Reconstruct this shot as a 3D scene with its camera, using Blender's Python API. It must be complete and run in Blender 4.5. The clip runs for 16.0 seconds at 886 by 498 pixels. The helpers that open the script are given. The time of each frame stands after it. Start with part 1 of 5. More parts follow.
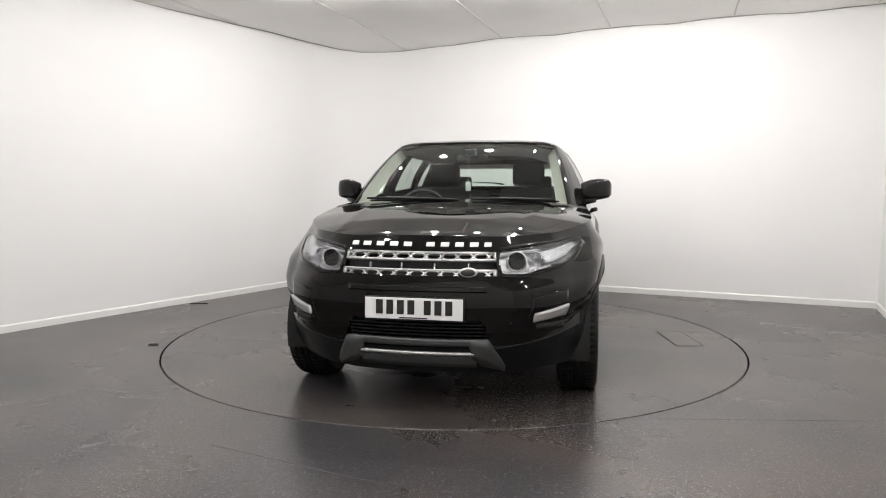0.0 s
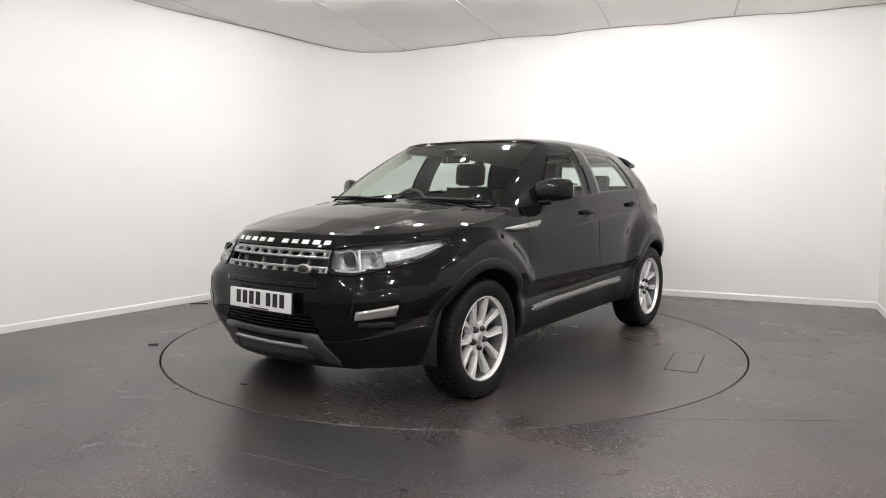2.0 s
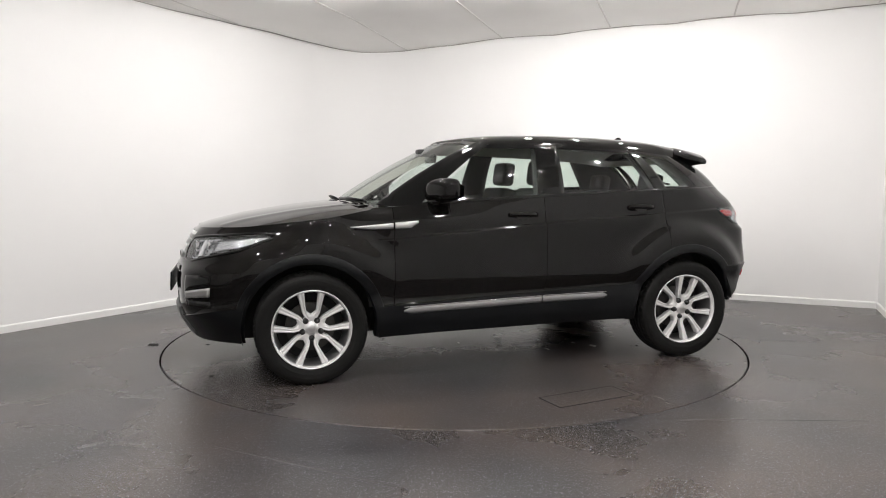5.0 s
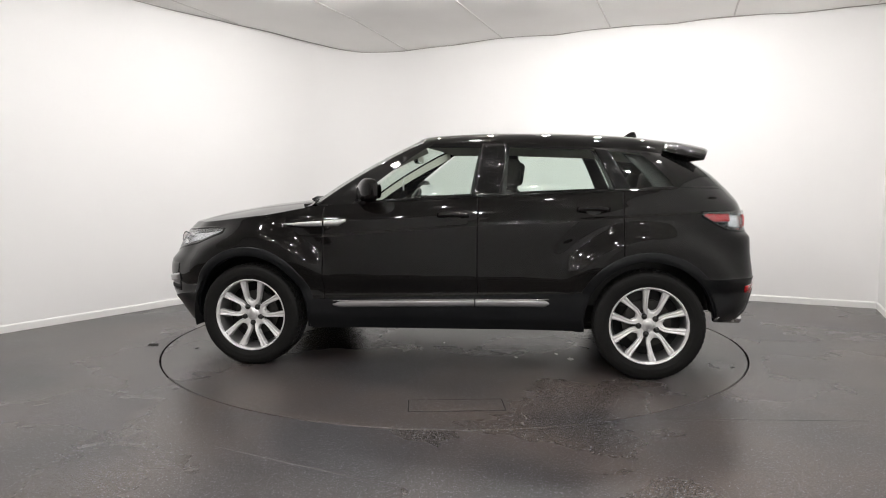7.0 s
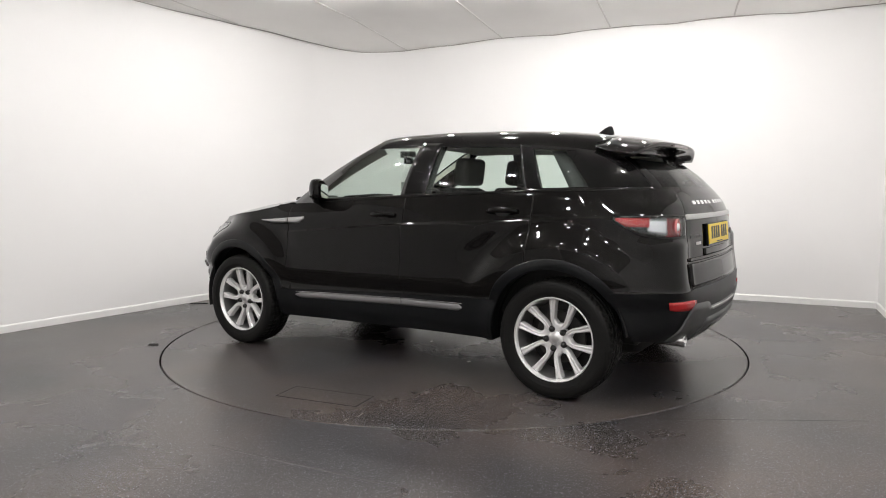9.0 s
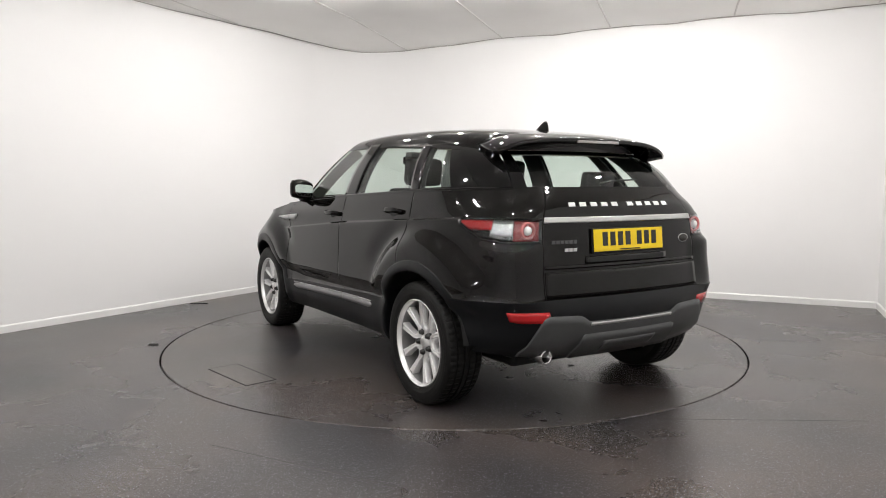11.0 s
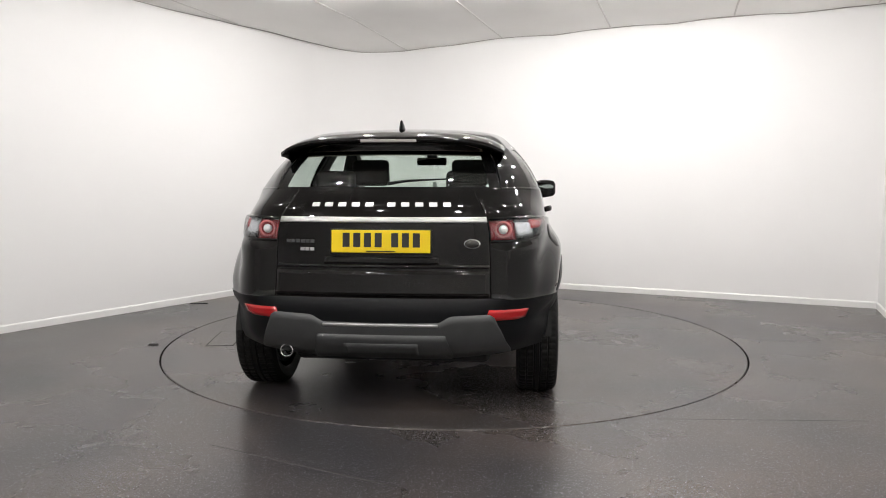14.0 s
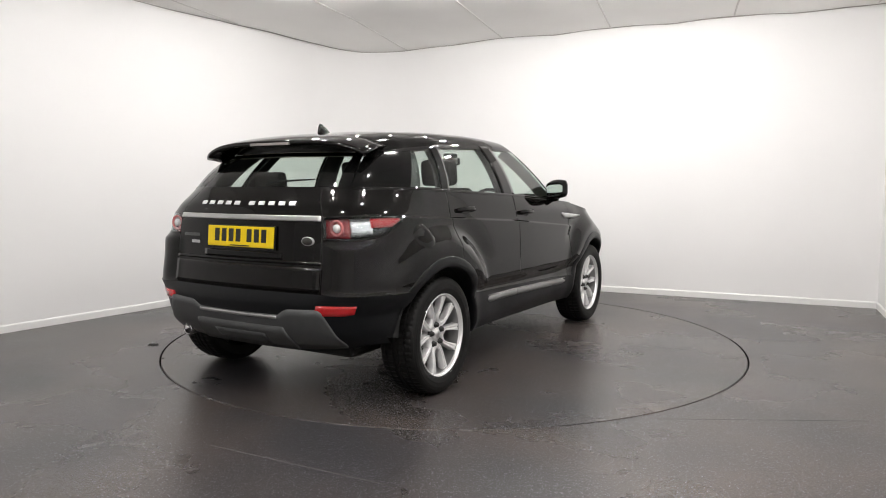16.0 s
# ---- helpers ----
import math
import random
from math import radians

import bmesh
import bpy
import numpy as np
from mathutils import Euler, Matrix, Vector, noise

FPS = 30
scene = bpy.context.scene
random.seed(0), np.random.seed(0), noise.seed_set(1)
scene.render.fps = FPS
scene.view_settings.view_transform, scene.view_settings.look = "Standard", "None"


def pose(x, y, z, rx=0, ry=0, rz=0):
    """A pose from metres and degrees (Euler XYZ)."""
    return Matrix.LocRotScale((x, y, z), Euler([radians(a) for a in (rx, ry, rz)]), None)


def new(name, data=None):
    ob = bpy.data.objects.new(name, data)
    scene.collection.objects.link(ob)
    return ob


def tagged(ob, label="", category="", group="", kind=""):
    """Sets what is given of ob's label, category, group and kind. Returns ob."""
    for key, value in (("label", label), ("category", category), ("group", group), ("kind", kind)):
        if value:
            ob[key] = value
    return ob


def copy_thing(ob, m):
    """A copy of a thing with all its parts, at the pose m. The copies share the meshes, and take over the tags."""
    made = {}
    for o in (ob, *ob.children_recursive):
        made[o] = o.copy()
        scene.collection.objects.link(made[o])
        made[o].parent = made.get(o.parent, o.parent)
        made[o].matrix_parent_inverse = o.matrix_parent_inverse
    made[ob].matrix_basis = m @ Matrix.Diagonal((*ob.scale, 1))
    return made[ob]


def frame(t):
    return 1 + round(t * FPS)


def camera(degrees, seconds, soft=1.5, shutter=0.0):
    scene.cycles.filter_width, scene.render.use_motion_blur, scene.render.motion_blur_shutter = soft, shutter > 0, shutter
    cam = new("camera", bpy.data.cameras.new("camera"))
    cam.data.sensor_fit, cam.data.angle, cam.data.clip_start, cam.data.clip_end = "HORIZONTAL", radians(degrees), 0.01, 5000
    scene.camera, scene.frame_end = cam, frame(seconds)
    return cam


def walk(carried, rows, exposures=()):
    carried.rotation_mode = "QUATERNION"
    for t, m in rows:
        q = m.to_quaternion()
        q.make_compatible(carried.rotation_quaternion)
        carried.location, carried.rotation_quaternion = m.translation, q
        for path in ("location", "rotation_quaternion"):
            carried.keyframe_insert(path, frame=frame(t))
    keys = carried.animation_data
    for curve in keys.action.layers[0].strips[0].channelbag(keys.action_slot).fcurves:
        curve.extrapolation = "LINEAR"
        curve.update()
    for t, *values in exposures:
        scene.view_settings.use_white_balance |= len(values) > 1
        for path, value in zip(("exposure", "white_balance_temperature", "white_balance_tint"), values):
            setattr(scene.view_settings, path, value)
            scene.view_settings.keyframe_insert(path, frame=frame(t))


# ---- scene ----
# camera: stands still on a stand near the corner of the studio
cam = camera(64.53, 16.0, soft=1.0)
EYE, PITCH, YAW = (0.0, -5.702, 1.237), -5.18, 0.80
STAND = pose(*EYE, 90 + PITCH, 0, YAW)
walk(cam, [(0.0, STAND), (16.0, STAND)], [(0.0, 0.0), (16.0, 0.0)])

# rotation of the turntable and of the car on it
TURN_START, TURN_RATE = -100.805, -12.431
CAR_SHIFT = Vector((-0.078, 0.198, 0.0))    # car's wheelbase centre from the turntable's axis
LAMP_POWER = 525.0

world = bpy.data.worlds.new("world")
world.use_nodes = True
world.node_tree.nodes["Background"].inputs[0].default_value = (0.02, 0.02, 0.02, 1)
scene.world = world


# ---------------------------------------------------------------- materials
def mat(name, col, rough=0.5, metal=0.0, coat=0.0, spec=0.5, emit=None, power=0.0, vary=0.0, scale=8.0, bump=0.0,
        bscale=200.0, rvary=0.0):
    m = bpy.data.materials.new(name)
    m.use_nodes = True
    n, l = m.node_tree.nodes, m.node_tree.links
    b = n["Principled BSDF"]
    b.inputs["Base Color"].default_value = (*col, 1)
    b.inputs["Roughness"].default_value = rough
    b.inputs["Metallic"].default_value = metal
    b.inputs["Coat Weight"].default_value = coat
    b.inputs["Coat Roughness"].default_value = 0.02
    b.inputs["Specular IOR Level"].default_value = spec
    if emit:
        b.inputs["Emission Color"].default_value = (*emit, 1)
        b.inputs["Emission Strength"].default_value = power
    if vary or bump or rvary:
        tc = n.new("ShaderNodeTexCoord")
    if vary or rvary:
        t1 = n.new("ShaderNodeTexNoise")
        t1.inputs["Scale"].default_value = scale
        t1.inputs["Detail"].default_value = 6
        l.new(tc.outputs["Object"], t1.inputs["Vector"])
    if vary:
        mx = n.new("ShaderNodeMix")
        mx.data_type = "RGBA"
        mx.inputs[6].default_value = (*[c * (1 - vary) for c in col], 1)
        mx.inputs[7].default_value = (*[min(1, c * (1 + vary)) for c in col], 1)
        l.new(t1.outputs[0], mx.inputs[0])
        l.new(mx.outputs[2], b.inputs["Base Color"])
    if rvary:
        mr = n.new("ShaderNodeMapRange")
        mr.inputs[3].default_value, mr.inputs[4].default_value = max(0.01, rough - rvary), rough + rvary
        l.new(t1.outputs[0], mr.inputs[0])
        l.new(mr.outputs[0], b.inputs["Roughness"])
    if bump:
        t2 = n.new("ShaderNodeTexNoise")
        t2.inputs["Scale"].default_value = bscale
        t2.inputs["Detail"].default_value = 4
        l.new(tc.outputs["Object"], t2.inputs["Vector"])
        bp = n.new("ShaderNodeBump")
        bp.inputs["Strength"].default_value = bump
        bp.inputs["Distance"].default_value = 0.01
        l.new(t2.outputs[0], bp.inputs["Height"])
        l.new(bp.outputs[0], b.inputs["Normal"])
    return m


def glass(name, tint, rough=0.0, ior=1.5):
    """A thin pane: clear with a tint, and a mirror that grows towards grazing."""
    m = bpy.data.materials.new(name)
    m.use_nodes = True
    n, l = m.node_tree.nodes, m.node_tree.links
    n.remove(n["Principled BSDF"])
    tr, gl, lw, mx = (n.new("ShaderNode" + k) for k in ("BsdfTransparent", "BsdfGlossy", "LayerWeight", "MixShader"))
    tr.inputs[0].default_value = (*tint, 1)
    gl.inputs["Roughness"].default_value = rough
    lw.inputs[0].default_value = 0.5
    pw, ma = n.new("ShaderNodeMath"), n.new("ShaderNodeMath")
    pw.operation, ma.operation = "POWER", "MULTIPLY_ADD"
    pw.inputs[1].default_value = 5.0
    f0 = ((ior - 1) / (ior + 1)) ** 2 * 1.1
    ma.inputs[1].default_value, ma.inputs[2].default_value = 0.9 - f0, f0
    l.new(lw.outputs["Facing"], pw.inputs[0])
    l.new(pw.outputs[0], ma.inputs[0])
    l.new(ma.outputs[0], mx.inputs[0])
    l.new(tr.outputs[0], mx.inputs[1])
    l.new(gl.outputs[0], mx.inputs[2])
    l.new(mx.outputs[0], n["Material Output"].inputs[0])
    return m


def floor_material(name, seed):
    """Dark safety vinyl: worn brownish stains, fine pale grit, uneven gloss."""
    m = bpy.data.materials.new(name)
    m.use_nodes = True
    n, l = m.node_tree.nodes, m.node_tree.links
    b = n["Principled BSDF"]
    tc = n.new("ShaderNodeTexCoord")

    def tex(scale, detail=5, off=0.0, kind="ShaderNodeTexNoise"):
        mp = n.new("ShaderNodeMapping")
        mp.inputs["Location"].default_value = (off + seed, off, 0)
        l.new(tc.outputs["Object"], mp.inputs[0])
        t = n.new(kind)
        t.inputs["Scale"].default_value = scale
        if "Detail" in t.inputs:
            t.inputs["Detail"].default_value = detail
        l.new(mp.outputs[0], t.inputs["Vector"])
        return t

    def ramp(src, a, b_, ca, cb):
        r = n.new("ShaderNodeValToRGB")
        r.color_ramp.elements[0].position, r.color_ramp.elements[1].position = a, b_
        r.color_ramp.elements[0].color, r.color_ramp.elements[1].color = (*ca, 1), (*cb, 1)
        l.new(src, r.inputs[0])
        return r

    def mix(fac, a, c, mode="MIX"):
        x = n.new("ShaderNodeMix")
        x.data_type, x.blend_type = "RGBA", mode
        if isinstance(fac, float):
            x.inputs[0].default_value = fac
        else:
            l.new(fac, x.inputs[0])
        l.new(a, x.inputs[6])
        l.new(c, x.inputs[7])
        return x.outputs[2]

    cloud = ramp(tex(0.9, 2.5).outputs[0], 0.36, 0.70, (0.029, 0.0275, 0.0268), (0.070, 0.055, 0.044))
    fine = ramp(tex(120, 4, 3).outputs[0], 0.34, 0.68, (0.36, 0.36, 0.37), (1.85, 1.85, 1.92))
    base = mix(1.0, cloud.outputs[0], fine.outputs[0], "MULTIPLY")
    wear_noise = tex(7.0, 3, 21)
    wear_noise.inputs["Distortion"].default_value = 0.6
    wear = ramp(wear_noise.outputs[0], 0.34, 0.68, (0.92, 0.92, 0.92), (1.10, 1.09, 1.08))
    base = mix(1.0, base, wear.outputs[0], "MULTIPLY")
    # long pale scuffs
    scuff_map = n.new("ShaderNodeMapping")
    scuff_map.inputs["Scale"].default_value = (1.2, 26.0, 1.0)
    scuff_map.inputs["Rotation"].default_value = (0, 0, 0.5 + seed)
    l.new(tc.outputs["Object"], scuff_map.inputs[0])
    scuff_noise = n.new("ShaderNodeTexNoise")
    scuff_noise.inputs["Scale"].default_value, scuff_noise.inputs["Detail"].default_value = 2.2, 5
    l.new(scuff_map.outputs[0], scuff_noise.inputs["Vector"])
    scuff = ramp(scuff_noise.outputs[0], 0.66, 0.76, (0, 0, 0), (0.24, 0.24, 0.24))
    dust = n.new("ShaderNodeRGB")
    dust.outputs[0].default_value = (0.13, 0.122, 0.115, 1)
    base = mix(scuff.outputs[0], base, dust.outputs[0])
    grit = tex(140, 0, 7, "ShaderNodeTexVoronoi")
    g = ramp(grit.outputs["Distance"], 0.22, 0.36, (1, 1, 1), (0, 0, 0))
    sparse = ramp(tex(60, 2, 11).outputs[0], 0.44, 0.62, (0, 0, 0), (1, 1, 1))
    gm = n.new("ShaderNodeMath")
    gm.operation = "MULTIPLY"
    l.new(g.outputs[0], gm.inputs[0])
    l.new(sparse.outputs[0], gm.inputs[1])
    pale = n.new("ShaderNodeRGB")
    pale.outputs[0].default_value = (0.33, 0.33, 0.40, 1)
    b.inputs["Specular IOR Level"].default_value = 0.42
    l.new(mix(gm.outputs[0], base, pale.outputs[0]), b.inputs["Base Color"])
    rr = n.new("ShaderNodeMapRange")
    rr.inputs[1].default_value, rr.inputs[2].default_value = 0.35, 0.7
    rr.inputs[3].default_value, rr.inputs[4].default_value = 0.25, 0.33
    blend = n.new("ShaderNodeMath")
    blend.operation = "MULTIPLY_ADD"
    blend.inputs[1].default_value = 0.15
    half = n.new("ShaderNodeMath")
    half.operation = "MULTIPLY"
    half.inputs[1].default_value = 0.85
    l.new(tex(0.8, 2, 5).outputs[0], half.inputs[0])
    l.new(wear_noise.outputs[0], blend.inputs[0])
    l.new(half.outputs[0], blend.inputs[2])
    l.new(blend.outputs[0], rr.inputs[0])
    l.new(rr.outputs[0], b.inputs["Roughness"])
    bp = n.new("ShaderNodeBump")
    bp.inputs["Strength"].default_value, bp.inputs["Distance"].default_value = 0.22, 0.003
    l.new(tex(190, 3, 2).outputs[0], bp.inputs["Height"])
    l.new(bp.outputs[0], b.inputs["Normal"])
    return m


M_FLOOR = floor_material("dark_vinyl", 0.0)
M_TABLE = floor_material("turntable_vinyl", 4.3)
M_WALL = mat("white_paint", (0.795, 0.787, 0.78), 0.6, vary=0.025, scale=1.2, bump=0.03, bscale=90)
# for the walls out of view, toned by what the car's sides mirror
M_BACKWALL = mat("off_white_paint", (0.75, 0.742, 0.735), 0.6, vary=0.05, scale=1.2)
M_SKIRT = mat("white_gloss_paint", (0.78, 0.775, 0.76), 0.35, vary=0.04, scale=5)
M_CLOTH = mat("white_cloth", (0.92, 0.905, 0.885), 0.85, vary=0.05, scale=1.5, bump=0.08, bscale=300)
M_SEWN = mat("sewn_cloth_edge", (0.74, 0.72, 0.70), 0.9, vary=0.1, scale=12)
M_EDGE_GAP = mat("edge_gap_grey", (0.42, 0.40, 0.38), 0.9)
M_SEAM = mat("dusty_weld", (0.045, 0.042, 0.038), 0.5, vary=0.3, scale=30)
M_GAP = mat("dark_gap", (0.01, 0.01, 0.01), 0.8)
M_PAINT = mat("black_car_paint", (0.004, 0.0037, 0.0035), 0.02, spec=0.27)
M_PIANO = mat("gloss_black_trim", (0.003, 0.003, 0.003), 0.04, spec=0.28)
M_PLASTIC = mat("black_plastic", (0.006, 0.0066, 0.0075), 0.36, spec=0.22, vary=0.2, scale=30, bump=0.05, bscale=600)
M_GREY = mat("grey_skid_paint", (0.075, 0.077, 0.078), 0.42, metal=0.3, vary=0.1, scale=20)
M_RUBBER = mat("tyre_rubber", (0.0075, 0.0073, 0.007), 0.55, spec=0.2, vary=0.25, scale=25, bump=0.1, bscale=120)
M_ALLOY = mat("silver_alloy", (0.95, 0.95, 0.95), 0.26, metal=0.55, vary=0.04, scale=12)
M_SILVER = mat("satin_silver", (0.50, 0.50, 0.50), 0.28, metal=0.7)
M_SATIN = mat("brushed_aluminium", (0.34, 0.34, 0.345), 0.34, metal=0.8, vary=0.08, scale=20)
M_CHROME = mat("chrome", (0.75, 0.75, 0.76), 0.08, metal=1.0)
M_LETTER = mat("bright_silver_letter", (0.85, 0.85, 0.85), 0.25, metal=0.3)
M_BARREL = mat("shaded_rim_grey", (0.20, 0.20, 0.20), 0.35, metal=0.6, vary=0.15, scale=15)
M_NUT = mat("dark_steel_nut", (0.05, 0.05, 0.05), 0.3, metal=0.8)
M_DARK = mat("cast_iron", (0.06, 0.058, 0.055), 0.5, metal=0.7, vary=0.2, scale=40)
M_WHITE_PLATE = mat("white_plate", (0.80, 0.80, 0.80), 0.35)
M_YELLOW = mat("yellow_plate", (0.83, 0.60, 0.0), 0.35)
M_INK = mat("black_ink", (0.01, 0.01, 0.01), 0.4)
M_RED = mat("red_lamp_plastic", (0.45, 0.012, 0.015), 0.12, coat=0.6)
M_FACET = mat("faceted_chrome", (0.86, 0.86, 0.87), 0.14, metal=0.8, bump=0.5, bscale=45)
M_PINK = mat("pale_red_lamp_plastic", (0.55, 0.16, 0.16), 0.15, coat=0.6)
M_CLEARLAMP = mat("clear_lamp_insert", (0.82, 0.80, 0.80), 0.2, metal=0.15)
M_SEAT = mat("dark_grey_seat_cloth", (0.022, 0.021, 0.020), 0.85, vary=0.15, scale=40, bump=0.1, bscale=400)
M_TRIM = mat("dark_cabin_plastic", (0.018, 0.018, 0.018), 0.55, vary=0.1, scale=30)
M_CREAM = mat("cream_headlining", (0.42, 0.40, 0.36), 0.9, vary=0.04, scale=10)
M_GLASS = glass("green_tinted_glass", (0.80, 0.87, 0.83))
M_LENS = glass("clear_lens", (0.93, 0.94, 0.95))
M_MIRROR = mat("mirror_silver", (0.85, 0.86, 0.87), 0.02, metal=1.0)
M_LED = mat("lamp_diffuser", (0.9, 0.9, 0.9), 0.5, emit=(1.0, 0.975, 0.955), power=LAMP_POWER)
M_WHITE_METAL = mat("white_enamel", (0.75, 0.75, 0.74), 0.4)


# ---------------------------------------------------------------- mesh helpers
def link(name, bm, material, parent=None, label="", smooth=True):
    me = bpy.data.meshes.new(name)
    bm.to_mesh(me)
    bm.free()
    me.materials.append(material)
    if smooth:
        me.shade_smooth()
    ob = new(name, me)
    if parent is not None:
        ob.parent = parent
    if label:
        ob["label"] = label
    return ob


def part(name, bm, material, parent, label="", smooth=False):
    return link(name, bm, material, parent, label, smooth)


def box(bm, x0, x1, y0, y1, z0, z1, bevel=0.0, m=None):
    r = bmesh.ops.create_cube(bm, size=1.0)
    vs = r["verts"]
    for v in vs:
        v.co = Vector((x0 + (v.co.x + 0.5) * (x1 - x0), y0 + (v.co.y + 0.5) * (y1 - y0), z0 + (v.co.z + 0.5) * (z1 - z0)))
    if bevel:
        es = list({e for v in vs for e in v.link_edges})
        r = bmesh.ops.bevel(bm, geom=es, offset=bevel, segments=3, profile=0.5, affect="EDGES")
        vs = list({v for f in r["faces"] for v in f.verts} | {v for v in vs if v.is_valid})
    if m is not None:
        bmesh.ops.transform(bm, matrix=m, verts=vs)
    return vs


def grid_mesh(bm, rows, close=False, skip=None):
    """Faces between rows of points, row by row."""
    vv = [[bm.verts.new(p) for p in r] for r in rows]
    for i in range(len(vv) - 1):
        n = len(vv[i])
        for j in range(n if close else n - 1):
            if skip and skip(i, j):
                continue
            k = (j + 1) % n
            bm.faces.new((vv[i][j], vv[i][k], vv[i + 1][k], vv[i + 1][j]))
    return vv


def lathe(bm, profile, n, m=None, y0=0.0):
    """A ring of the profile (radius, y) turned about the y axis."""
    rows = []
    for i in range(n):
        a = 2 * math.pi * i / n
        rows.append([Vector((r * math.cos(a), y + y0, r * math.sin(a))) for r, y in profile])
    vv = [[bm.verts.new(m @ p if m else p) for p in r] for r in rows]
    for i in range(n):
        k = (i + 1) % n
        for j in range(len(profile) - 1):
            bm.faces.new((vv[i][j], vv[i][j + 1], vv[k][j + 1], vv[k][j]))
    return vv


def tube(bm, pts, r, n=8):
    """A round bar along points, capped."""
    pts = [Vector(p) for p in pts]
    rings = []
    for i, p in enumerate(pts):
        d = (pts[min(i + 1, len(pts) - 1)] - pts[max(i - 1, 0)]).normalized()
        q = d.to_track_quat("Z", "Y")
        rr = r[i] if isinstance(r, (list, tuple)) else r
        rings.append([p + q @ Vector((rr * math.cos(2 * math.pi * k / n), rr * math.sin(2 * math.pi * k / n), 0)) for k in range(n)])
    vv = grid_mesh(bm, rings, close=True)
    bm.faces.new(vv[0][::-1])
    bm.faces.new(vv[-1])


def empty(name, label="", category="", group="", kind=""):
    return tagged(new(name), label, category, group, kind)


# ---------------------------------------------------------------- the studio
CEIL = 3.01
CORNERS = [(-1.365, 3.87), (4.28, 1.35), (3.45, -0.62), (0.75, -7.0), (-5.9, -7.6), (-7.2, -5.35), (-5.0, -1.88)]   # plan of the walls, clockwise
TABLE_R = 2.235


def ceiling_z(x, y):
    """Height of the cloth: it sags a little between its seams and near the corner."""
    seam = 0.5 + 0.5 * math.cos(2 * math.pi * (0.95 * x - 0.31 * y + 0.36) / 1.29)
    return (CEIL - 0.018 * (1 - seam) ** 2 + 0.016 * noise.noise(Vector((x * 0.7, y * 0.7, 1.0))) + 0.006 * noise.noise(Vector((x * 2.3, y * 2.3, 4.0)))
            - 0.045 * math.exp(-((x + 0.75) ** 2 + (y - 3.5) ** 2) / 0.5))


BEND_R = 1.0


def bend_points(n=48):
    """Plan of the softly rounded corner behind the turntable, from the west wall round to the north wall."""
    c, e, w = Vector(CORNERS[0]), Vector(CORNERS[1]), Vector(CORNERS[6])
    d0, d1 = (e - c).normalized(), (w - c).normalized()
    half = d0.angle(d1) / 2
    mid = c + (d0 + d1).normalized() * (BEND_R / math.sin(half))
    a, b = c + d1 * (BEND_R / math.tan(half)), c + d0 * (BEND_R / math.tan(half))
    pts = [mid + (a.lerp(b, k / n) - mid).normalized() * BEND_R for k in range(n + 1)]
    return [(p.x, p.y) for p in pts]


def build_bend():
    pts = [Vector((*p, 0)) for p in bend_points()]
    mid = sum(pts, Vector()) / len(pts) + (pts[0] + pts[-1] - 2 * pts[len(pts) // 2]) * 2
    bm = bmesh.new()
    rows = []
    for p in pts:
        o = (p - mid).normalized() * 0.12
        rows.append([p, p + Vector((0, 0, 3.6)), p + o + Vector((0, 0, 3.6)), p + o])
    grid_mesh(bm, rows, close=True)
    bmesh.ops.recalc_face_normals(bm, faces=bm.faces)
    tagged(link("wall_corner", bm, M_WALL, smooth=False), "white painted studio wall bent round the corner", "wall", kind="structure")
    bm = bmesh.new()
    grid_mesh(bm, [[p + (p - mid).normalized() * o + Vector((0, 0, z)) for o, z in SKIRT] for p in pts])
    tagged(link("baseboard", bm, M_SKIRT, smooth=False), "white painted skirting board along the wall foot", "skirting board", kind="structure")


SKIRT = [(0.0, 0.0), (-0.014, 0.0), (-0.014, 0.056), (-0.010, 0.064), (-0.004, 0.068), (0.0, 0.068)]


def wall(name, a, b, label, material=None):
    a, b = Vector((*a, 0)), Vector((*b, 0))
    d = (b - a).normalized()
    out = Vector((-d.y, d.x, 0))
    bm = bmesh.new()
    vs = [bm.verts.new(p) for p in (a, b, b + out * 0.12, a + out * 0.12)]
    f = bm.faces.new(vs)
    r = bmesh.ops.extrude_face_region(bm, geom=[f])
    for v in r["geom"]:
        if isinstance(v, bmesh.types.BMVert):
            v.co.z += 3.6
    bmesh.ops.recalc_face_normals(bm, faces=bm.faces)
    ob = link(name, bm, material or M_WALL, smooth=False)
    tagged(ob, label, "wall", kind="structure")
    # skirting board with a rounded upper edge
    bm = bmesh.new()
    rows = [[p + out * o + Vector((0, 0, z)) for o, z in SKIRT] for p in (a + d * 0.012, b - d * 0.012)]
    grid_mesh(bm, rows)
    sk = link("baseboard", bm, M_SKIRT, smooth=False)
    tagged(sk, "white painted skirting board along the wall foot", "skirting board", kind="structure")
    return ob


def in_plan(x, y):
    return all((b[0] - a[0]) * (y - a[1]) - (b[1] - a[1]) * (x - a[0]) < 0 for a, b in zip(CORNERS, CORNERS[1:] + CORNERS[:1]))


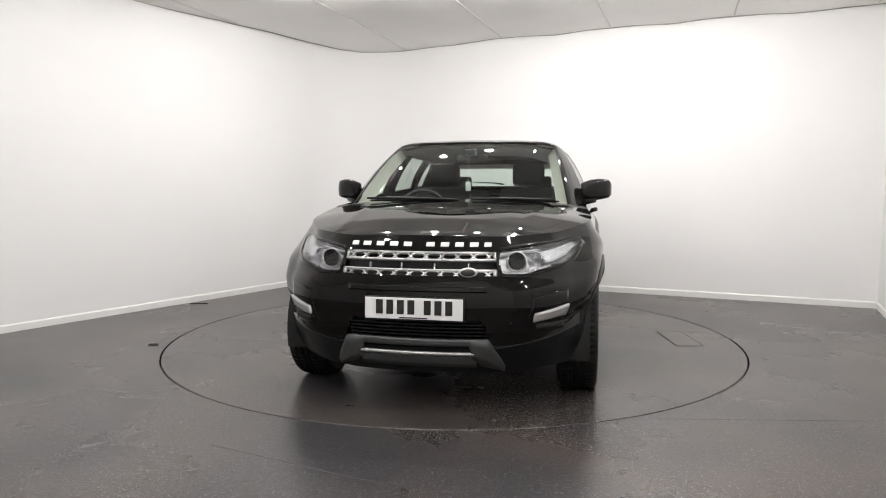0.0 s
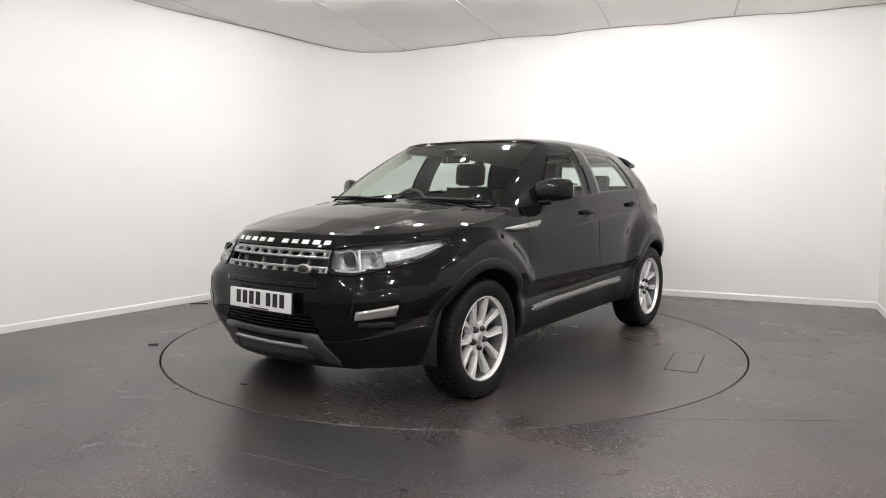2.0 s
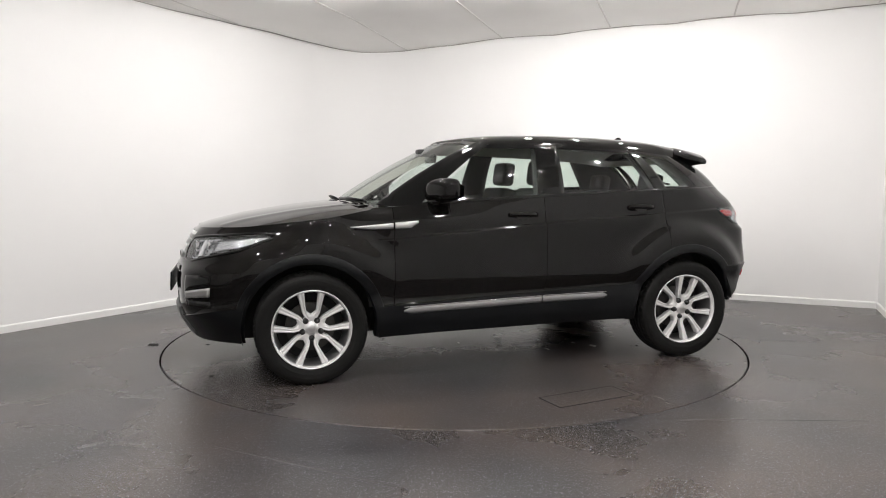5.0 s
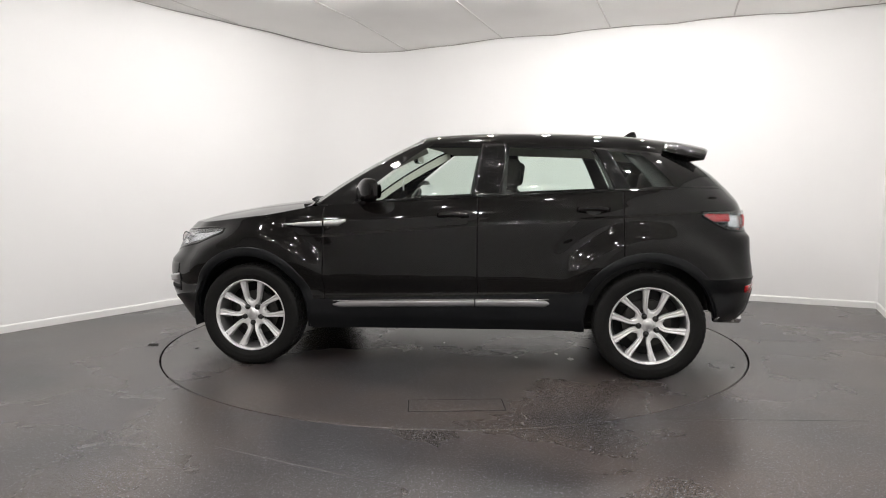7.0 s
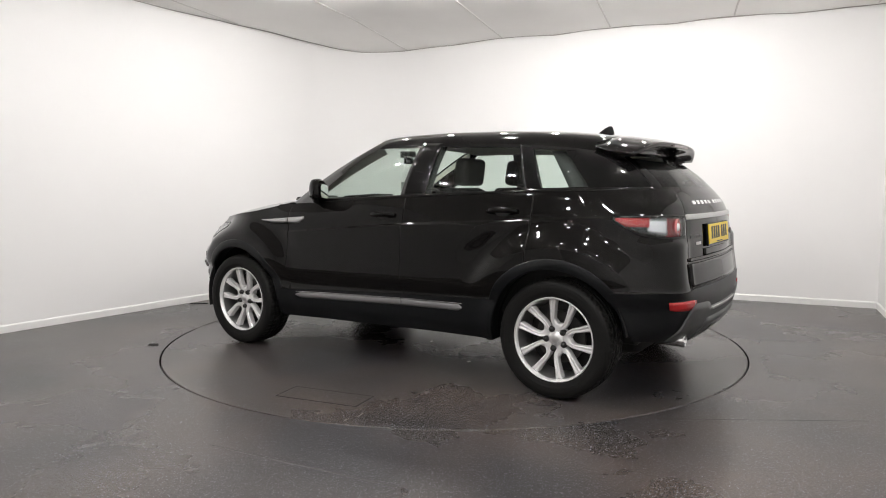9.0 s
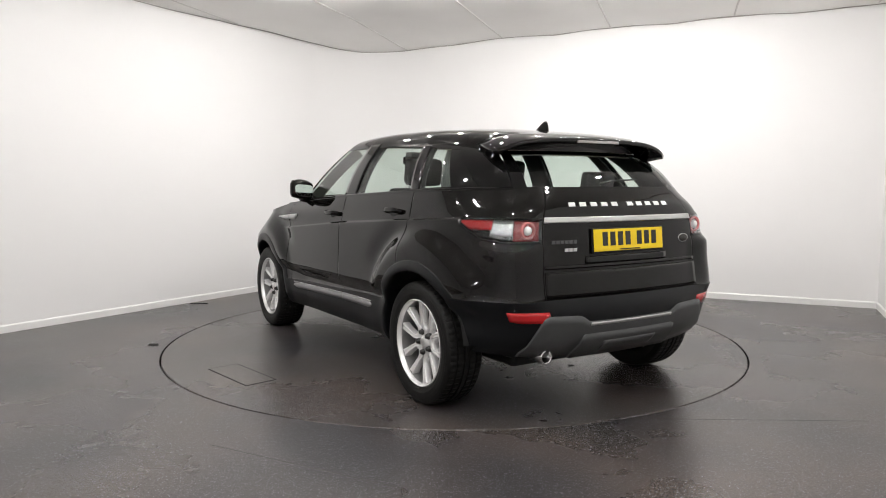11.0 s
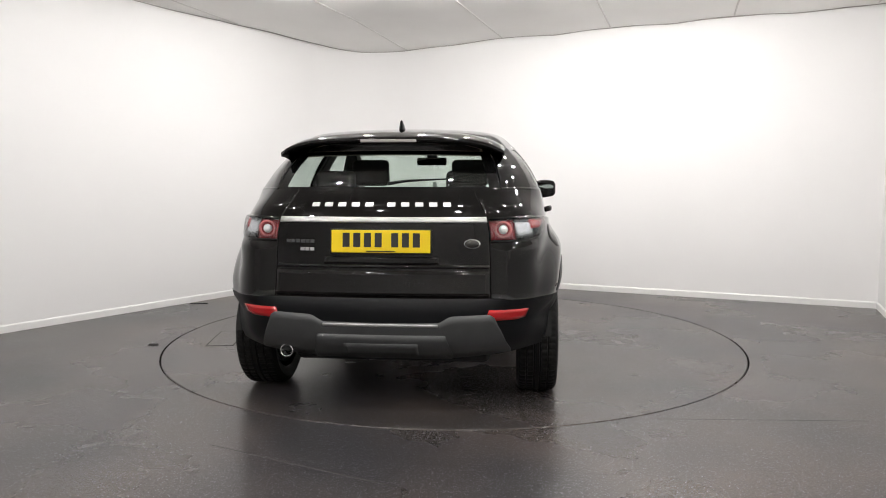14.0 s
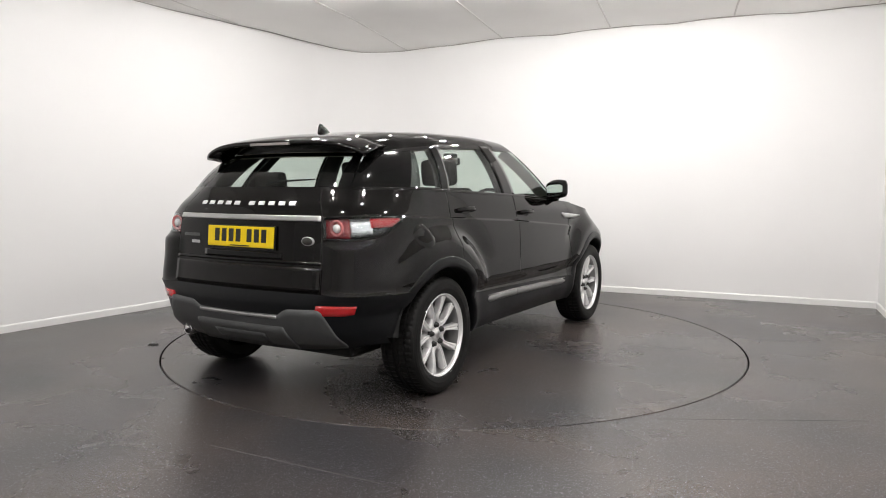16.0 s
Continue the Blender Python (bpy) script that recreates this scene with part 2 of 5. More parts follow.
def build_studio():
    names = ["wall_north", "wall_east", "wall_east_front", "wall_south", "wall_southwest", "wall_west_front", "wall_west"]
    bend = bend_points()
    for i in range(7):
        # plain ones stand out of view and only shape the car's reflections
        plain = i in (2, 3, 4, 5)
        wall(names[i], bend[-1] if i == 0 else CORNERS[i], bend[0] if i == 6 else CORNERS[(i + 1) % 7], "unseen off-white wall, toned for reflections in the car" if plain else "smooth white painted studio wall, softly lit", M_BACKWALL if plain else M_WALL)
    build_bend()
    # floor with a round opening for the turntable
    bm = bmesh.new()
    n = 128
    rads = [TABLE_R + 0.012, 2.6, 3.4, 5.0, 8.0, 13.0]
    rows = [[Vector((r * math.cos(2 * math.pi * k / n), r * math.sin(2 * math.pi * k / n), 0)) for k in range(n)] for r in rads]
    rows.insert(0, [Vector((p.x, p.y, -0.07)) for p in rows[0]])
    grid_mesh(bm, rows, close=True)
    bmesh.ops.recalc_face_normals(bm, faces=bm.faces)
    tagged(link("floor", bm, M_FLOOR, smooth=False), "dark grey speckled vinyl studio floor with brown stains", "floor", kind="structure")
    for a, b in (((-1.16, -2.455), (-0.20, -2.93)), ((1.08, -2.05), (2.2, -2.07))):
        a, b = Vector((*a, 0)), Vector((*b, 0))
        side = Vector(((b - a).y, -(b - a).x, 0)).normalized()
        bm = bmesh.new()
        rows = [[a.lerp(b, k / 12) + side * w + Vector((0, 0, z)) for w, z in ((-0.004, 0.0), (-0.002, 0.0008), (0.002, 0.0008), (0.004, 0.0))] for k in range(13)]
        grid_mesh(bm, rows)
        tagged(link("floor_seam", bm, M_SEAM, smooth=False), "pale dusty welded seam in the vinyl floor", "seam", kind="structure")
    bm = bmesh.new()
    bmesh.ops.create_circle(bm, cap_ends=True, radius=TABLE_R + 0.012, segments=n)
    for v in bm.verts:
        v.co.z = -0.07
    tagged(link("floor_pit", bm, M_GAP, smooth=False), "black pit under the turntable", "pit", kind="structure")
    # hanging cloth ceiling, slightly sagging between its fixings
    bm = bmesh.new()
    rows = []
    for i in range(91):
        row = []
        for j in range(91):
            x, y = -8.5 + 14.0 * i / 90, -8.6 + 13.4 * j / 90
            z = ceiling_z(x, y)
            row.append(Vector((x, y, z)))
        rows.append(row)
    grid_mesh(bm, rows)
    tagged(link("ceiling", bm, M_CLOTH), "white cloth ceiling stretched in sagging panels", "ceiling", kind="structure")
    for k in range(-4, 5):
        d = k * 1.29 - 0.36
        pts = [Vector((0.95 * d + 0.31 * q, -0.31 * d + 0.95 * q, 0)) for q in np.arange(-7.5, 6.0, 0.15)]
        pts = [q for q in pts if in_plan(q.x, q.y)]
        if len(pts) < 3:
            continue
        bm = bmesh.new()
        rows = []
        for q in pts:
            z = ceiling_z(q.x, q.y) - 0.003
            rows.append([Vector((q.x - 0.95 * w, q.y + 0.31 * w, z + h)) for w, h in ((-0.010, 0.004), (-0.005, -0.003), (0.005, -0.003), (0.010, 0.004))])
        grid_mesh(bm, rows)
        tagged(link("ceiling_seam", bm, M_SEWN), "sewn seam of the white ceiling cloth", "seam", kind="structure")
    # dark gap where the cloth meets the walls, drawn as a grey tube, thinner in places
    edge = [bend[-1]] + CORNERS[1:] + bend
    for a, b in zip(edge, edge[1:]):
        a, b = Vector((*a, 0)), Vector((*b, 0))
        steps = max(4, round((b - a).length / 0.08))
        inward = Vector(((b - a).y, -(b - a).x, 0)).normalized() * 0.008
        pts = []
        for k in range(steps + 1):
            q = a.lerp(b, k / steps) + inward
            pts.append(Vector((q.x, q.y, ceiling_z(q.x, q.y) - 0.004 + 0.006 * noise.noise(q * 3.0))))
        bm = bmesh.new()
        tube(bm, pts, [0.004 + 0.005 * max(0.0, noise.noise(q * 1.3 + Vector((5, 2, 0)))) for q in pts], 6)
        tagged(link("trim", bm, M_EDGE_GAP), "dark gap along the ceiling cloth edge, drawn as a grey tube", "edging", kind="structure")


def build_turntable():
    """The turning disc in the floor, with its access hatch."""
    table = empty("turntable", "round dark vinyl turntable flush with the studio floor", "turntable")
    bm = bmesh.new()
    n = 160
    prof = [(0.0, 0.0), (0.8, 0.0), (1.6, 0.0), (TABLE_R - 0.004, 0.0), (TABLE_R, -0.004), (TABLE_R, -0.05)]
    rows = [[Vector((r * math.cos(2 * math.pi * k / n), r * math.sin(2 * math.pi * k / n), z)) for k in range(n)] for r, z in prof[1:]]
    vv = grid_mesh(bm, rows, close=True)
    bm.faces.new(vv[0])
    bmesh.ops.recalc_face_normals(bm, faces=bm.faces)
    part("disc", bm, M_TABLE, table)
    # access hatch: a lid a hair proud of the disc, framed by dark joints
    bm = bmesh.new()
    box(bm, 1.735, 1.935, -0.340, 0.190, -0.02, 0.003, 0.002)
    lid = part("hatch_lid", bm, M_TABLE, table, "square vinyl-covered hatch lid")
    for x0, x1, y0, y1 in ((1.728, 1.735, -0.347, 0.197), (1.935, 1.942, -0.347, 0.197), (1.735, 1.935, -0.347, -0.340), (1.735, 1.935, 0.190, 0.197)):
        bm = bmesh.new()
        box(bm, x0, x1, y0, y1, -0.01, 0.0022)
        part("hatch_joint", bm, M_GAP, lid)
    return table


def build_scraps():
    """Small crumbs and paper scraps lying on the turntable, carried round with it, and two bits on the floor."""
    rng = random.Random(8)
    spots = [(0.06, 1.25, 0.04, 0), (0.06, 1.51, 0.03, 0), (0.14, 1.77, 0.022, 0), (1.08, 1.86, 0.02, 0), (0.65, 0.73, 0.03, 1), (0.81, 0.80, 0.05, 1), (0.25, -0.08, 0.02, 1),
             (0.74, 0.42, 0.03, 1), (0.37, -1.97, 0.03, 0), (-0.58, -1.85, 0.03, 0)]
    for x, y, r, pale in spots:
        bm = bmesh.new()
        n = 9
        ring = [(r * (0.6 + 0.5 * rng.random()) * math.cos(2 * math.pi * k / n), r * (0.3 + 0.3 * rng.random()) * math.sin(2 * math.pi * k / n)) for k in range(n)]
        lo = [bm.verts.new((x + a, y + b, 0.0004)) for a, b in ring]
        hi = [bm.verts.new((x + a * 0.95, y + b * 0.95, 0.0016)) for a, b in ring]
        bm.faces.new(hi)
        for k in range(n):
            bm.faces.new((lo[k], lo[(k + 1) % n], hi[(k + 1) % n], hi[k]))
        part("paper_scrap" if pale else "leaf_crumb", bm, M_SKIRT if pale else M_GAP, TABLE, "pale torn paper scrap" if pale else "dark dry leaf crumb")
    for x, y, l in ((-2.66, 1.54, 0.09), (-2.33, -0.36, 0.035)):
        bm = bmesh.new()
        box(bm, x - l, x + l, y - 0.018, y + 0.018, 0.0, 0.008, 0.003)
        tagged(link("dark_floor_bit", bm, M_GAP, smooth=False), "small dark piece lying on the vinyl floor", "clip", "floor clips")


build_studio()
TABLE = build_turntable()
build_scraps()


def build_lamps():
    """Round globe lamps on the ceiling, in rows over the turntable and the front of the studio."""
    spots = [(-1.5, 0.90), (-0.9, 0.93), (-0.3, 0.93), (0.3, 0.93), (0.9, 0.93), (1.5, 0.90), (2.05, 0.82), (2.45, 0.1),
             (-2.0, -0.7), (-1.3, -0.5), (0.0, -0.5), (1.3, -0.5), (2.1, -0.9), (-2.5, -1.9), (-1.2, -1.9), (0.1, -1.9), (1.4, -1.9),
             (-2.5, -3.2), (-1.1, -3.2), (0.2, -3.2), (1.4, -3.2), (-2.6, -4.5), (-1.2, -4.5), (0.2, -4.5),
             # row behind the camera, added to brighten the walls mirrored in the flanks
             (-3.6, -5.8), (-2.2, -5.8), (-0.9, -5.8), (0.4, -5.8)]
    first = None
    for x, y in spots:
        m = pose(x, y, ceiling_z(x, y) - 0.012)
        if first is None:
            first = empty("ceiling_lamp", "round white globe lamp on the ceiling, on", "ceiling lamp", "studio globe lamps")
            bm = bmesh.new()
            lathe(bm, [(0.0, 0.15), (0.012, 0.15), (0.012, 0.102), (0.075, 0.10), (0.085, 0.085), (0.085, 0.0), (0.07, 0.0), (0.07, 0.015)], 24, Matrix.Rotation(radians(90), 4, "X"))
            part("housing", bm, M_WHITE_METAL, first)
            bm = bmesh.new()
            lathe(bm, [(0.041, 0.006), (0.039, -0.008), (0.033, -0.019), (0.020, -0.027), (0.0, -0.030)], 16, Matrix.Rotation(radians(90), 4, "X"))
            bmesh.ops.recalc_face_normals(bm, faces=bm.faces)
            part("diffuser", bm, M_LED, first)
            first.matrix_basis = m
        else:
            copy_thing(first, m)


build_lamps()


# ---------------------------------------------------------------- the car's body surface (x forward, y to its left, metres)
WHEELS = [(1.33, 1), (1.33, -1), (-1.33, 1), (-1.33, -1)]
HUB_Z, WHEEL_Z, TYRE_R = 0.355, 0.349, 0.352
ARCH_IN, ARCH_CUT, ARCH_OUT = 0.405, 0.435, 0.468


def sampled(xs, ys):
    """Quick look-up in evenly spaced samples."""
    x0, n, ys = float(xs[0]), len(xs) - 1, [float(y) for y in ys]
    k = n / (float(xs[-1]) - x0)

    def look_up(v):
        q = (v - x0) * k
        if q <= 0:
            return ys[0]
        if q >= n:
            return ys[n]
        i = int(q)
        return ys[i] + (ys[i + 1] - ys[i]) * (q - i)
    return look_up


def table(keys, width=0.0):
    """Values between keys; rounded off by averaging over a width."""
    kx, ky = zip(*sorted(keys))
    xs = np.linspace(kx[0] - 0.1, kx[-1] + 0.1, 1600)
    ys = sum(np.interp(xs + width * k / 4, kx, ky) for k in range(-4, 5)) / 9
    return sampled(xs, ys)


def smooth_table(keys, width):
    return table(keys, width)


def sstep(a, b, v):
    t = min(1.0, max(0.0, (v - a) / (b - a)))
    return t * t * (3 - 2 * t)


PLAN = [(2.175, 0.0), (2.165, 0.2), (2.135, 0.4), (2.075, 0.56), (1.985, 0.69), (1.86, 0.80), (1.70, 0.875), (1.5, 0.915),
        (1.2, 0.93), (0.8, 0.932), (0.0, 0.938), (-0.8, 0.938), (-1.2, 0.935), (-1.5, 0.915), (-1.7, 0.875), (-1.84, 0.81),
        (-1.93, 0.71), (-1.975, 0.56), (-1.998, 0.35), (-2.01, 0.15), (-2.013, 0.0)]


def plan_curve():
    p = np.array(PLAN)
    full = np.concatenate([p[1:6][::-1] * (1, -1), p, p[-6:-1][::-1] * (1, -1)])
    d = np.concatenate([[0], np.cumsum(np.linalg.norm(np.diff(full, axis=0), axis=1))])
    s = np.arange(0, d[-1], 0.004)
    c = np.stack([np.interp(s, d, full[:, k]) for k in (0, 1)], 1)
    w = np.hanning(81)
    w /= w.sum()
    c = np.stack([np.convolve(np.pad(c[:, k], 40, mode="edge"), w, "valid") for k in (0, 1)], 1)
    a, b = d[5], d[5 + len(p) - 1]
    keep = (s >= a) & (s <= b)
    c = c[keep]
    c[0, 1] = c[-1, 1] = 0
    d = np.concatenate([[0], np.cumsum(np.linalg.norm(np.diff(c, axis=0), axis=1))])
    return d, c


PD, PC = plan_curve()
PLEN = float(PD[-1])
NOSE = smooth_table([(0.20, -0.12), (0.28, -0.075), (0.40, -0.01), (0.50, 0.0), (0.62, 0.0), (0.70, -0.012), (0.78, -0.035), (0.86, -0.066),
                     (0.92, -0.107), (0.97, -0.158), (1.10, -0.30)], 0.03)
TAIL = smooth_table([(0.20, -0.16), (0.30, -0.10), (0.42, 0.02), (0.55, 0.055), (0.64, 0.055), (0.66, 0.03), (0.80, 0.01), (0.95, 0.002), (1.05, -0.008),
                     (1.13, -0.034), (1.21, -0.095), (1.3, -0.19)], 0.02)
HALF = smooth_table([(0.20, 0.83), (0.28, 0.87), (0.36, 0.905), (0.47, 0.915), (0.55, 0.912), (0.595, 0.938), (0.615, 0.947), (0.75, 0.943), (0.90, 0.937), (0.98, 0.932),
                     (1.04, 0.918), (1.12, 0.889), (1.22, 0.853), (1.30, 0.82)], 0.016)
CREASE = table([(2.2, 0.86), (0.8, 0.90), (-0.25, 0.985), (-1.0, 1.03), (-1.7, 1.068), (-2.1, 1.07)])


_US = np.linspace(0, PLEN, 4000)
PLAN_X, PLAN_Y = sampled(_US, np.interp(_US, PD, PC[:, 0])), sampled(_US, np.interp(_US, PD, PC[:, 1]))


def plan(u):
    return PLAN_X(u), PLAN_Y(u)


def u_x(x):
    """Way along the plan to where the flank passes x."""
    i = np.where(np.abs(PC[:, 1]) > 0.62)[0]
    return float(np.interp(-x, -PC[i, 0], PD[i]))


def u_front(y):
    i = np.where(PC[:, 0] > 0.9)[0]
    return float(np.interp(y, PC[i, 1], PD[i]))


def u_rear(y):
    i = np.where(PC[:, 0] < -0.9)[0]
    return float(np.interp(-y, -PC[i, 1], PD[i]))


def skin0(u, z, arch=True):
    x, y = plan(u)
    wf, wr = sstep(1.25, 2.05, x), sstep(-1.3, -1.9, x)
    fx = x + NOSE(z) * wf * (0.55 + 0.45 * wf) - TAIL(z) * wr
    fy = y * HALF(z) / 0.938
    # both bumpers are squarer in plan than the shell above them
    fx += 0.045 * sstep(0.36, 0.66, y) * sstep(1.55, 1.9, x) * sstep(0.36, 0.48, z) * (1 - sstep(0.69, 0.77, z))
    fx -= 0.050 * sstep(0.50, 0.74, y) * sstep(-1.55, -1.88, x) * sstep(0.60, 0.68, z) * (1 - sstep(0.90, 0.965, z))
    # headlamp corner is drawn in towards the bonnet
    fy -= 0.088 * sstep(0.78, 0.96, z) * sstep(1.2, 1.75, x) * sstep(0.3, 0.7, y)
    fy -= 0.028 * sstep(1.0, 1.12, z) * sstep(-0.1, 0.8, x) * (1 - sstep(1.0, 1.3, x)) * sstep(0.5, 0.8, y)
    fy -= 0.05 * sstep(1.06, 1.22, z) * sstep(-1.40, -1.82, x) * sstep(0.3, 0.7, y)
    if arch:
        side = sstep(0.70, 0.85, y)
        for xw, amp, swell, r0, r1 in ((1.33, 0.024, 0.044, 0.52, 0.66), (-1.33, 0.030, 0.046, 0.52, 0.66)):
            dd = math.hypot(fx - xw, z - HUB_Z)
            lip = amp * (math.exp(-((dd - 0.40) / 0.085) ** 2) if dd > 0.40 else 1.0) * sstep(0.2, 0.45, z + 0.1)
            # the wing swells over the wheel and rolls off along an arch
            haunch = swell * (1 - sstep(r0, r1, dd)) * sstep(0.52, 0.72, z)
            fy += side * max(lip, haunch)
            fy -= side * 0.014 * math.exp(-((dd - r1 - 0.02) / 0.075) ** 2) * sstep(0.72, 0.86, z) * (1 - sstep(1.0, 1.1, z))
        # lower half of the doors tucks under
        fy -= side * 0.016 * (1 - sstep(0.50, 0.61, z)) * (1 - sstep(0.45, 0.82, abs(fx)))
        # pressed line along the doors
        q = z - CREASE(fx)
        fy -= side * 0.015 * sstep(-0.003, 0.005, q) * (1 - sstep(0.012, 0.17, q)) * (1 - sstep(0.75, 1.0, fx))
    return Vector((fx, fy, z))


def skin(u, z, off=0.0):
    p = skin0(u, z)
    if off:
        e = 0.006
        du = skin0(min(u + e, PLEN), z) - skin0(max(u - e, 0.0), z)
        if u < 0.012 or u > PLEN - 0.012:
            du = Vector((0, 1 if u < 1 else -1, 0))
        dz = skin0(u, z + e) - skin0(u, z - e)
        p = p + dz.cross(du).normalized() * off * (1 if dz.cross(du).dot(Vector((p.x * 0.3, p.y, 0))) > 0 else -1)
    return p


def mir(p, s):
    return Vector((p.x, p.y * s, p.z))


BELT = table([(2.2, 1.09), (0.9, 1.095), (0.4, 1.128), (-0.17, 1.158), (-1.13, 1.200), (-1.76, 1.218), (-2.1, 1.215)])
BONNET_EDGE = smooth_table([(2.3, 0.962), (2.0, 0.965), (1.75, 0.978), (1.5, 1.003), (1.2, 1.038), (0.95, 1.085), (0.7, 1.11), (-2, 1.22)], 0.05)


def z_top(u):
    x = plan(u)[0]
    return BONNET_EDGE(x - 0.10 * sstep(1.2, 2.0, x)) if x > 0.95 else BELT(x)


CLAD_FRONT = table([(0.0, 0.395), (0.46, 0.395), (0.55, 0.412), (0.68, 0.437), (0.87, 0.487), (0.95, 0.49)])
BOTTOM_REAR = table([(0.0, 0.33), (0.62, 0.34), (0.95, 0.40)])


def z_clad(u):
    x, y = plan(u)
    if x > 1.33:
        return CLAD_FRONT(y)
    if x < -1.33:
        return 0.652
    return 0.467 + (0.91 - x) / 1.82 * 0.082


def z_bot(u):
    x, y = plan(u)
    if x > 1.33:
        return 0.245 + 0.01 * sstep(0.5, 0.9, y)
    if x < -1.33:
        return BOTTOM_REAR(y)
    return 0.265 + (0.9 - x) / 1.8 * 0.035


SEAM_X = [0.806, -0.238, -1.165]
SEAMS = {}


def body_columns():
    us = set()
    step = 0.021
    fixed = [0.0, PLEN] + [u_x(x) for x in SEAM_X] + [u_x(1.33 + ARCH_OUT - 0.03), u_rear(0.566)]
    fixed.sort()
    for x, k in zip(SEAM_X, ("door_front", "b", "door_rear")):
        SEAMS[k] = u_x(x)
    SEAMS["gate"] = u_rear(0.566)
    for a, b in zip(fixed, fixed[1:]):
        n = max(1, round((b - a) / step))
        us |= {a + (b - a) * k / n for k in range(n)}
    us.add(PLEN)
    for s in SEAMS.values():
        us |= {s - 0.0028, s + 0.0028, s - 0.007, s + 0.007}
    return sorted(us)


def in_poly(px, py, poly):
    c = False
    for (x1, y1), (x2, y2) in zip(poly, poly[1:] + poly[:1]):
        if (y1 > py) != (y2 > py) and px < (x2 - x1) * (py - y1) / (y2 - y1) + x1:
            c = not c
    return c


# openings in the skin, as ways along the plan against height
UF, UR = u_front, u_rear
HEADLAMP = [(UF(0.445), 0.772), (UF(0.56), 0.770), (UF(0.66), 0.800), (u_x(1.78), 0.850), (u_x(1.60), 0.912), (u_x(1.585), 0.925), (u_x(1.66), 0.935),
            (u_x(1.80), 0.928), (UF(0.66), 0.915), (UF(0.52), 0.905), (UF(0.44), 0.895), (UF(0.425), 0.84)]
GRILLE = [(-1.0, 0.752), (UF(0.42), 0.762), (UF(0.415), 0.84), (UF(0.425), 0.893), (-1.0, 0.893)]
TAIL_LAMP = [(UR(0.572), 0.952), (UR(0.572), 1.060), (UR(0.70), 1.066), (u_x(-1.66), 1.062), (u_x(-1.655), 1.05), (u_x(-1.76), 0.985), (u_x(-1.80), 0.968), (UR(0.76), 0.952)]
INTAKE = [(-1.0, 0.405), (UF(0.37), 0.405), (UF(0.40), 0.47), (UF(0.36), 0.53), (-1.0, 0.53)]
HOLES = [HEADLAMP, GRILLE, TAIL_LAMP, INTAKE]


def build_body(car):
    us = body_columns()
    NC = 9
    regions = {}

    def region(u, z, clad):
        x, y = plan(u)
        if clad:
            return "front_bumper_lower" if x > 1.33 else "rear_bumper" if x < -1.33 else "sill"
        if u < u_x(1.33 + ARCH_OUT - 0.03):
            return "front_bumper"
        if u < SEAMS["door_front"]:
            return "front_wing"
        if u < SEAMS["b"]:
            return "front_door"
        if u < SEAMS["door_rear"]:
            return "rear_door"
        if u < SEAMS["gate"]:
            return "rear_quarter"
        return "tailgate"

    grid = []
    for u in us:
        zb, zc, zt = z_bot(u), z_clad(u), z_top(u)
        zr = min(max(CREASE(plan(u)[0]), zc + 0.15), zt - 0.05)
        zs = ([zb + (zc - zb) * k / NC for k in range(NC)] + [zc + (zr - 0.010 - zc) * k / 22 for k in range(22)] + [zr - 0.010, zr - 0.003, zr + 0.005, zr + 0.010]
              + [zr + 0.010 + (zt - zr - 0.010) * k / 11 for k in range(1, 12)])
        groove = any(abs(u - s) < 0.0015 for s in SEAMS.values())
        col = []
        for k, z in enumerate(zs):
            x, y = plan(u)
            p = skin0(u, z)
            uu, zz = u, z
            for xw in (1.33, -1.33):
                dx, dz = p.x - xw, z - HUB_Z
                dd = math.hypot(dx, dz)
                if y > 0.6 and abs(dd - ARCH_CUT) < 0.0125 and dd > 0.01:
                    f = ARCH_CUT / dd
                    zz = HUB_Z + dz * f
                    uu = u - dx * (f - 1) * 0.97
            if k == NC + 1:
                zz = zc + 0.004
            p = skin(uu, zz, 0.006 if k <= NC else -0.007 if groove else 0.0)
            col.append(p)
        grid.append(col)
    for i in range(len(us) - 1):
        um = (us[i] + us[i + 1]) / 2
        for k in range(len(grid[0]) - 1):
            c = (grid[i][k] + grid[i + 1][k + 1]) / 2
            if c.y > 0.55 and min(math.hypot(c.x - 1.33, c.z - HUB_Z), math.hypot(c.x + 1.33, c.z - HUB_Z)) < ARCH_CUT:
                continue
            if any(in_poly(um, c.z, h) for h in HOLES):
                continue
            regions.setdefault(region(um, c.z, k < NC), []).append((i, k))
    made = {}
    for name, cells in regions.items():
        central = name in ("front_bumper", "front_bumper_lower", "rear_bumper", "tailgate")
        for sides in ([(1, -1)] if central else [(1,), (-1,)]):
            bm = bmesh.new()
            vs = {}

            def vert(i, k, s):
                if central and (i == 0 or i == len(us) - 1):
                    s = 1
                if (i, k, s) not in vs:
                    vs[i, k, s] = bm.verts.new(mir(grid[i][k], s))
                return vs[i, k, s]

            for s in sides:
                for i, k in cells:
                    f = [vert(i, k, s), vert(i + 1, k, s), vert(i + 1, k + 1, s), vert(i, k + 1, s)]
                    bm.faces.new(f if s > 0 else f[::-1])
            # a turned-in return edge gives the panels thickness
            m = M_PLASTIC if name in ("front_bumper_lower", "rear_bumper", "sill") else M_PAINT
            label = {"front_bumper_lower": "black plastic lower bumper", "rear_bumper": "black plastic rear bumper", "sill": "black plastic sill cladding"}.get(name, "")
            ob = part(name, bm, m, car, label, smooth=True)
            made[name, sides[0]] = ob
    return made


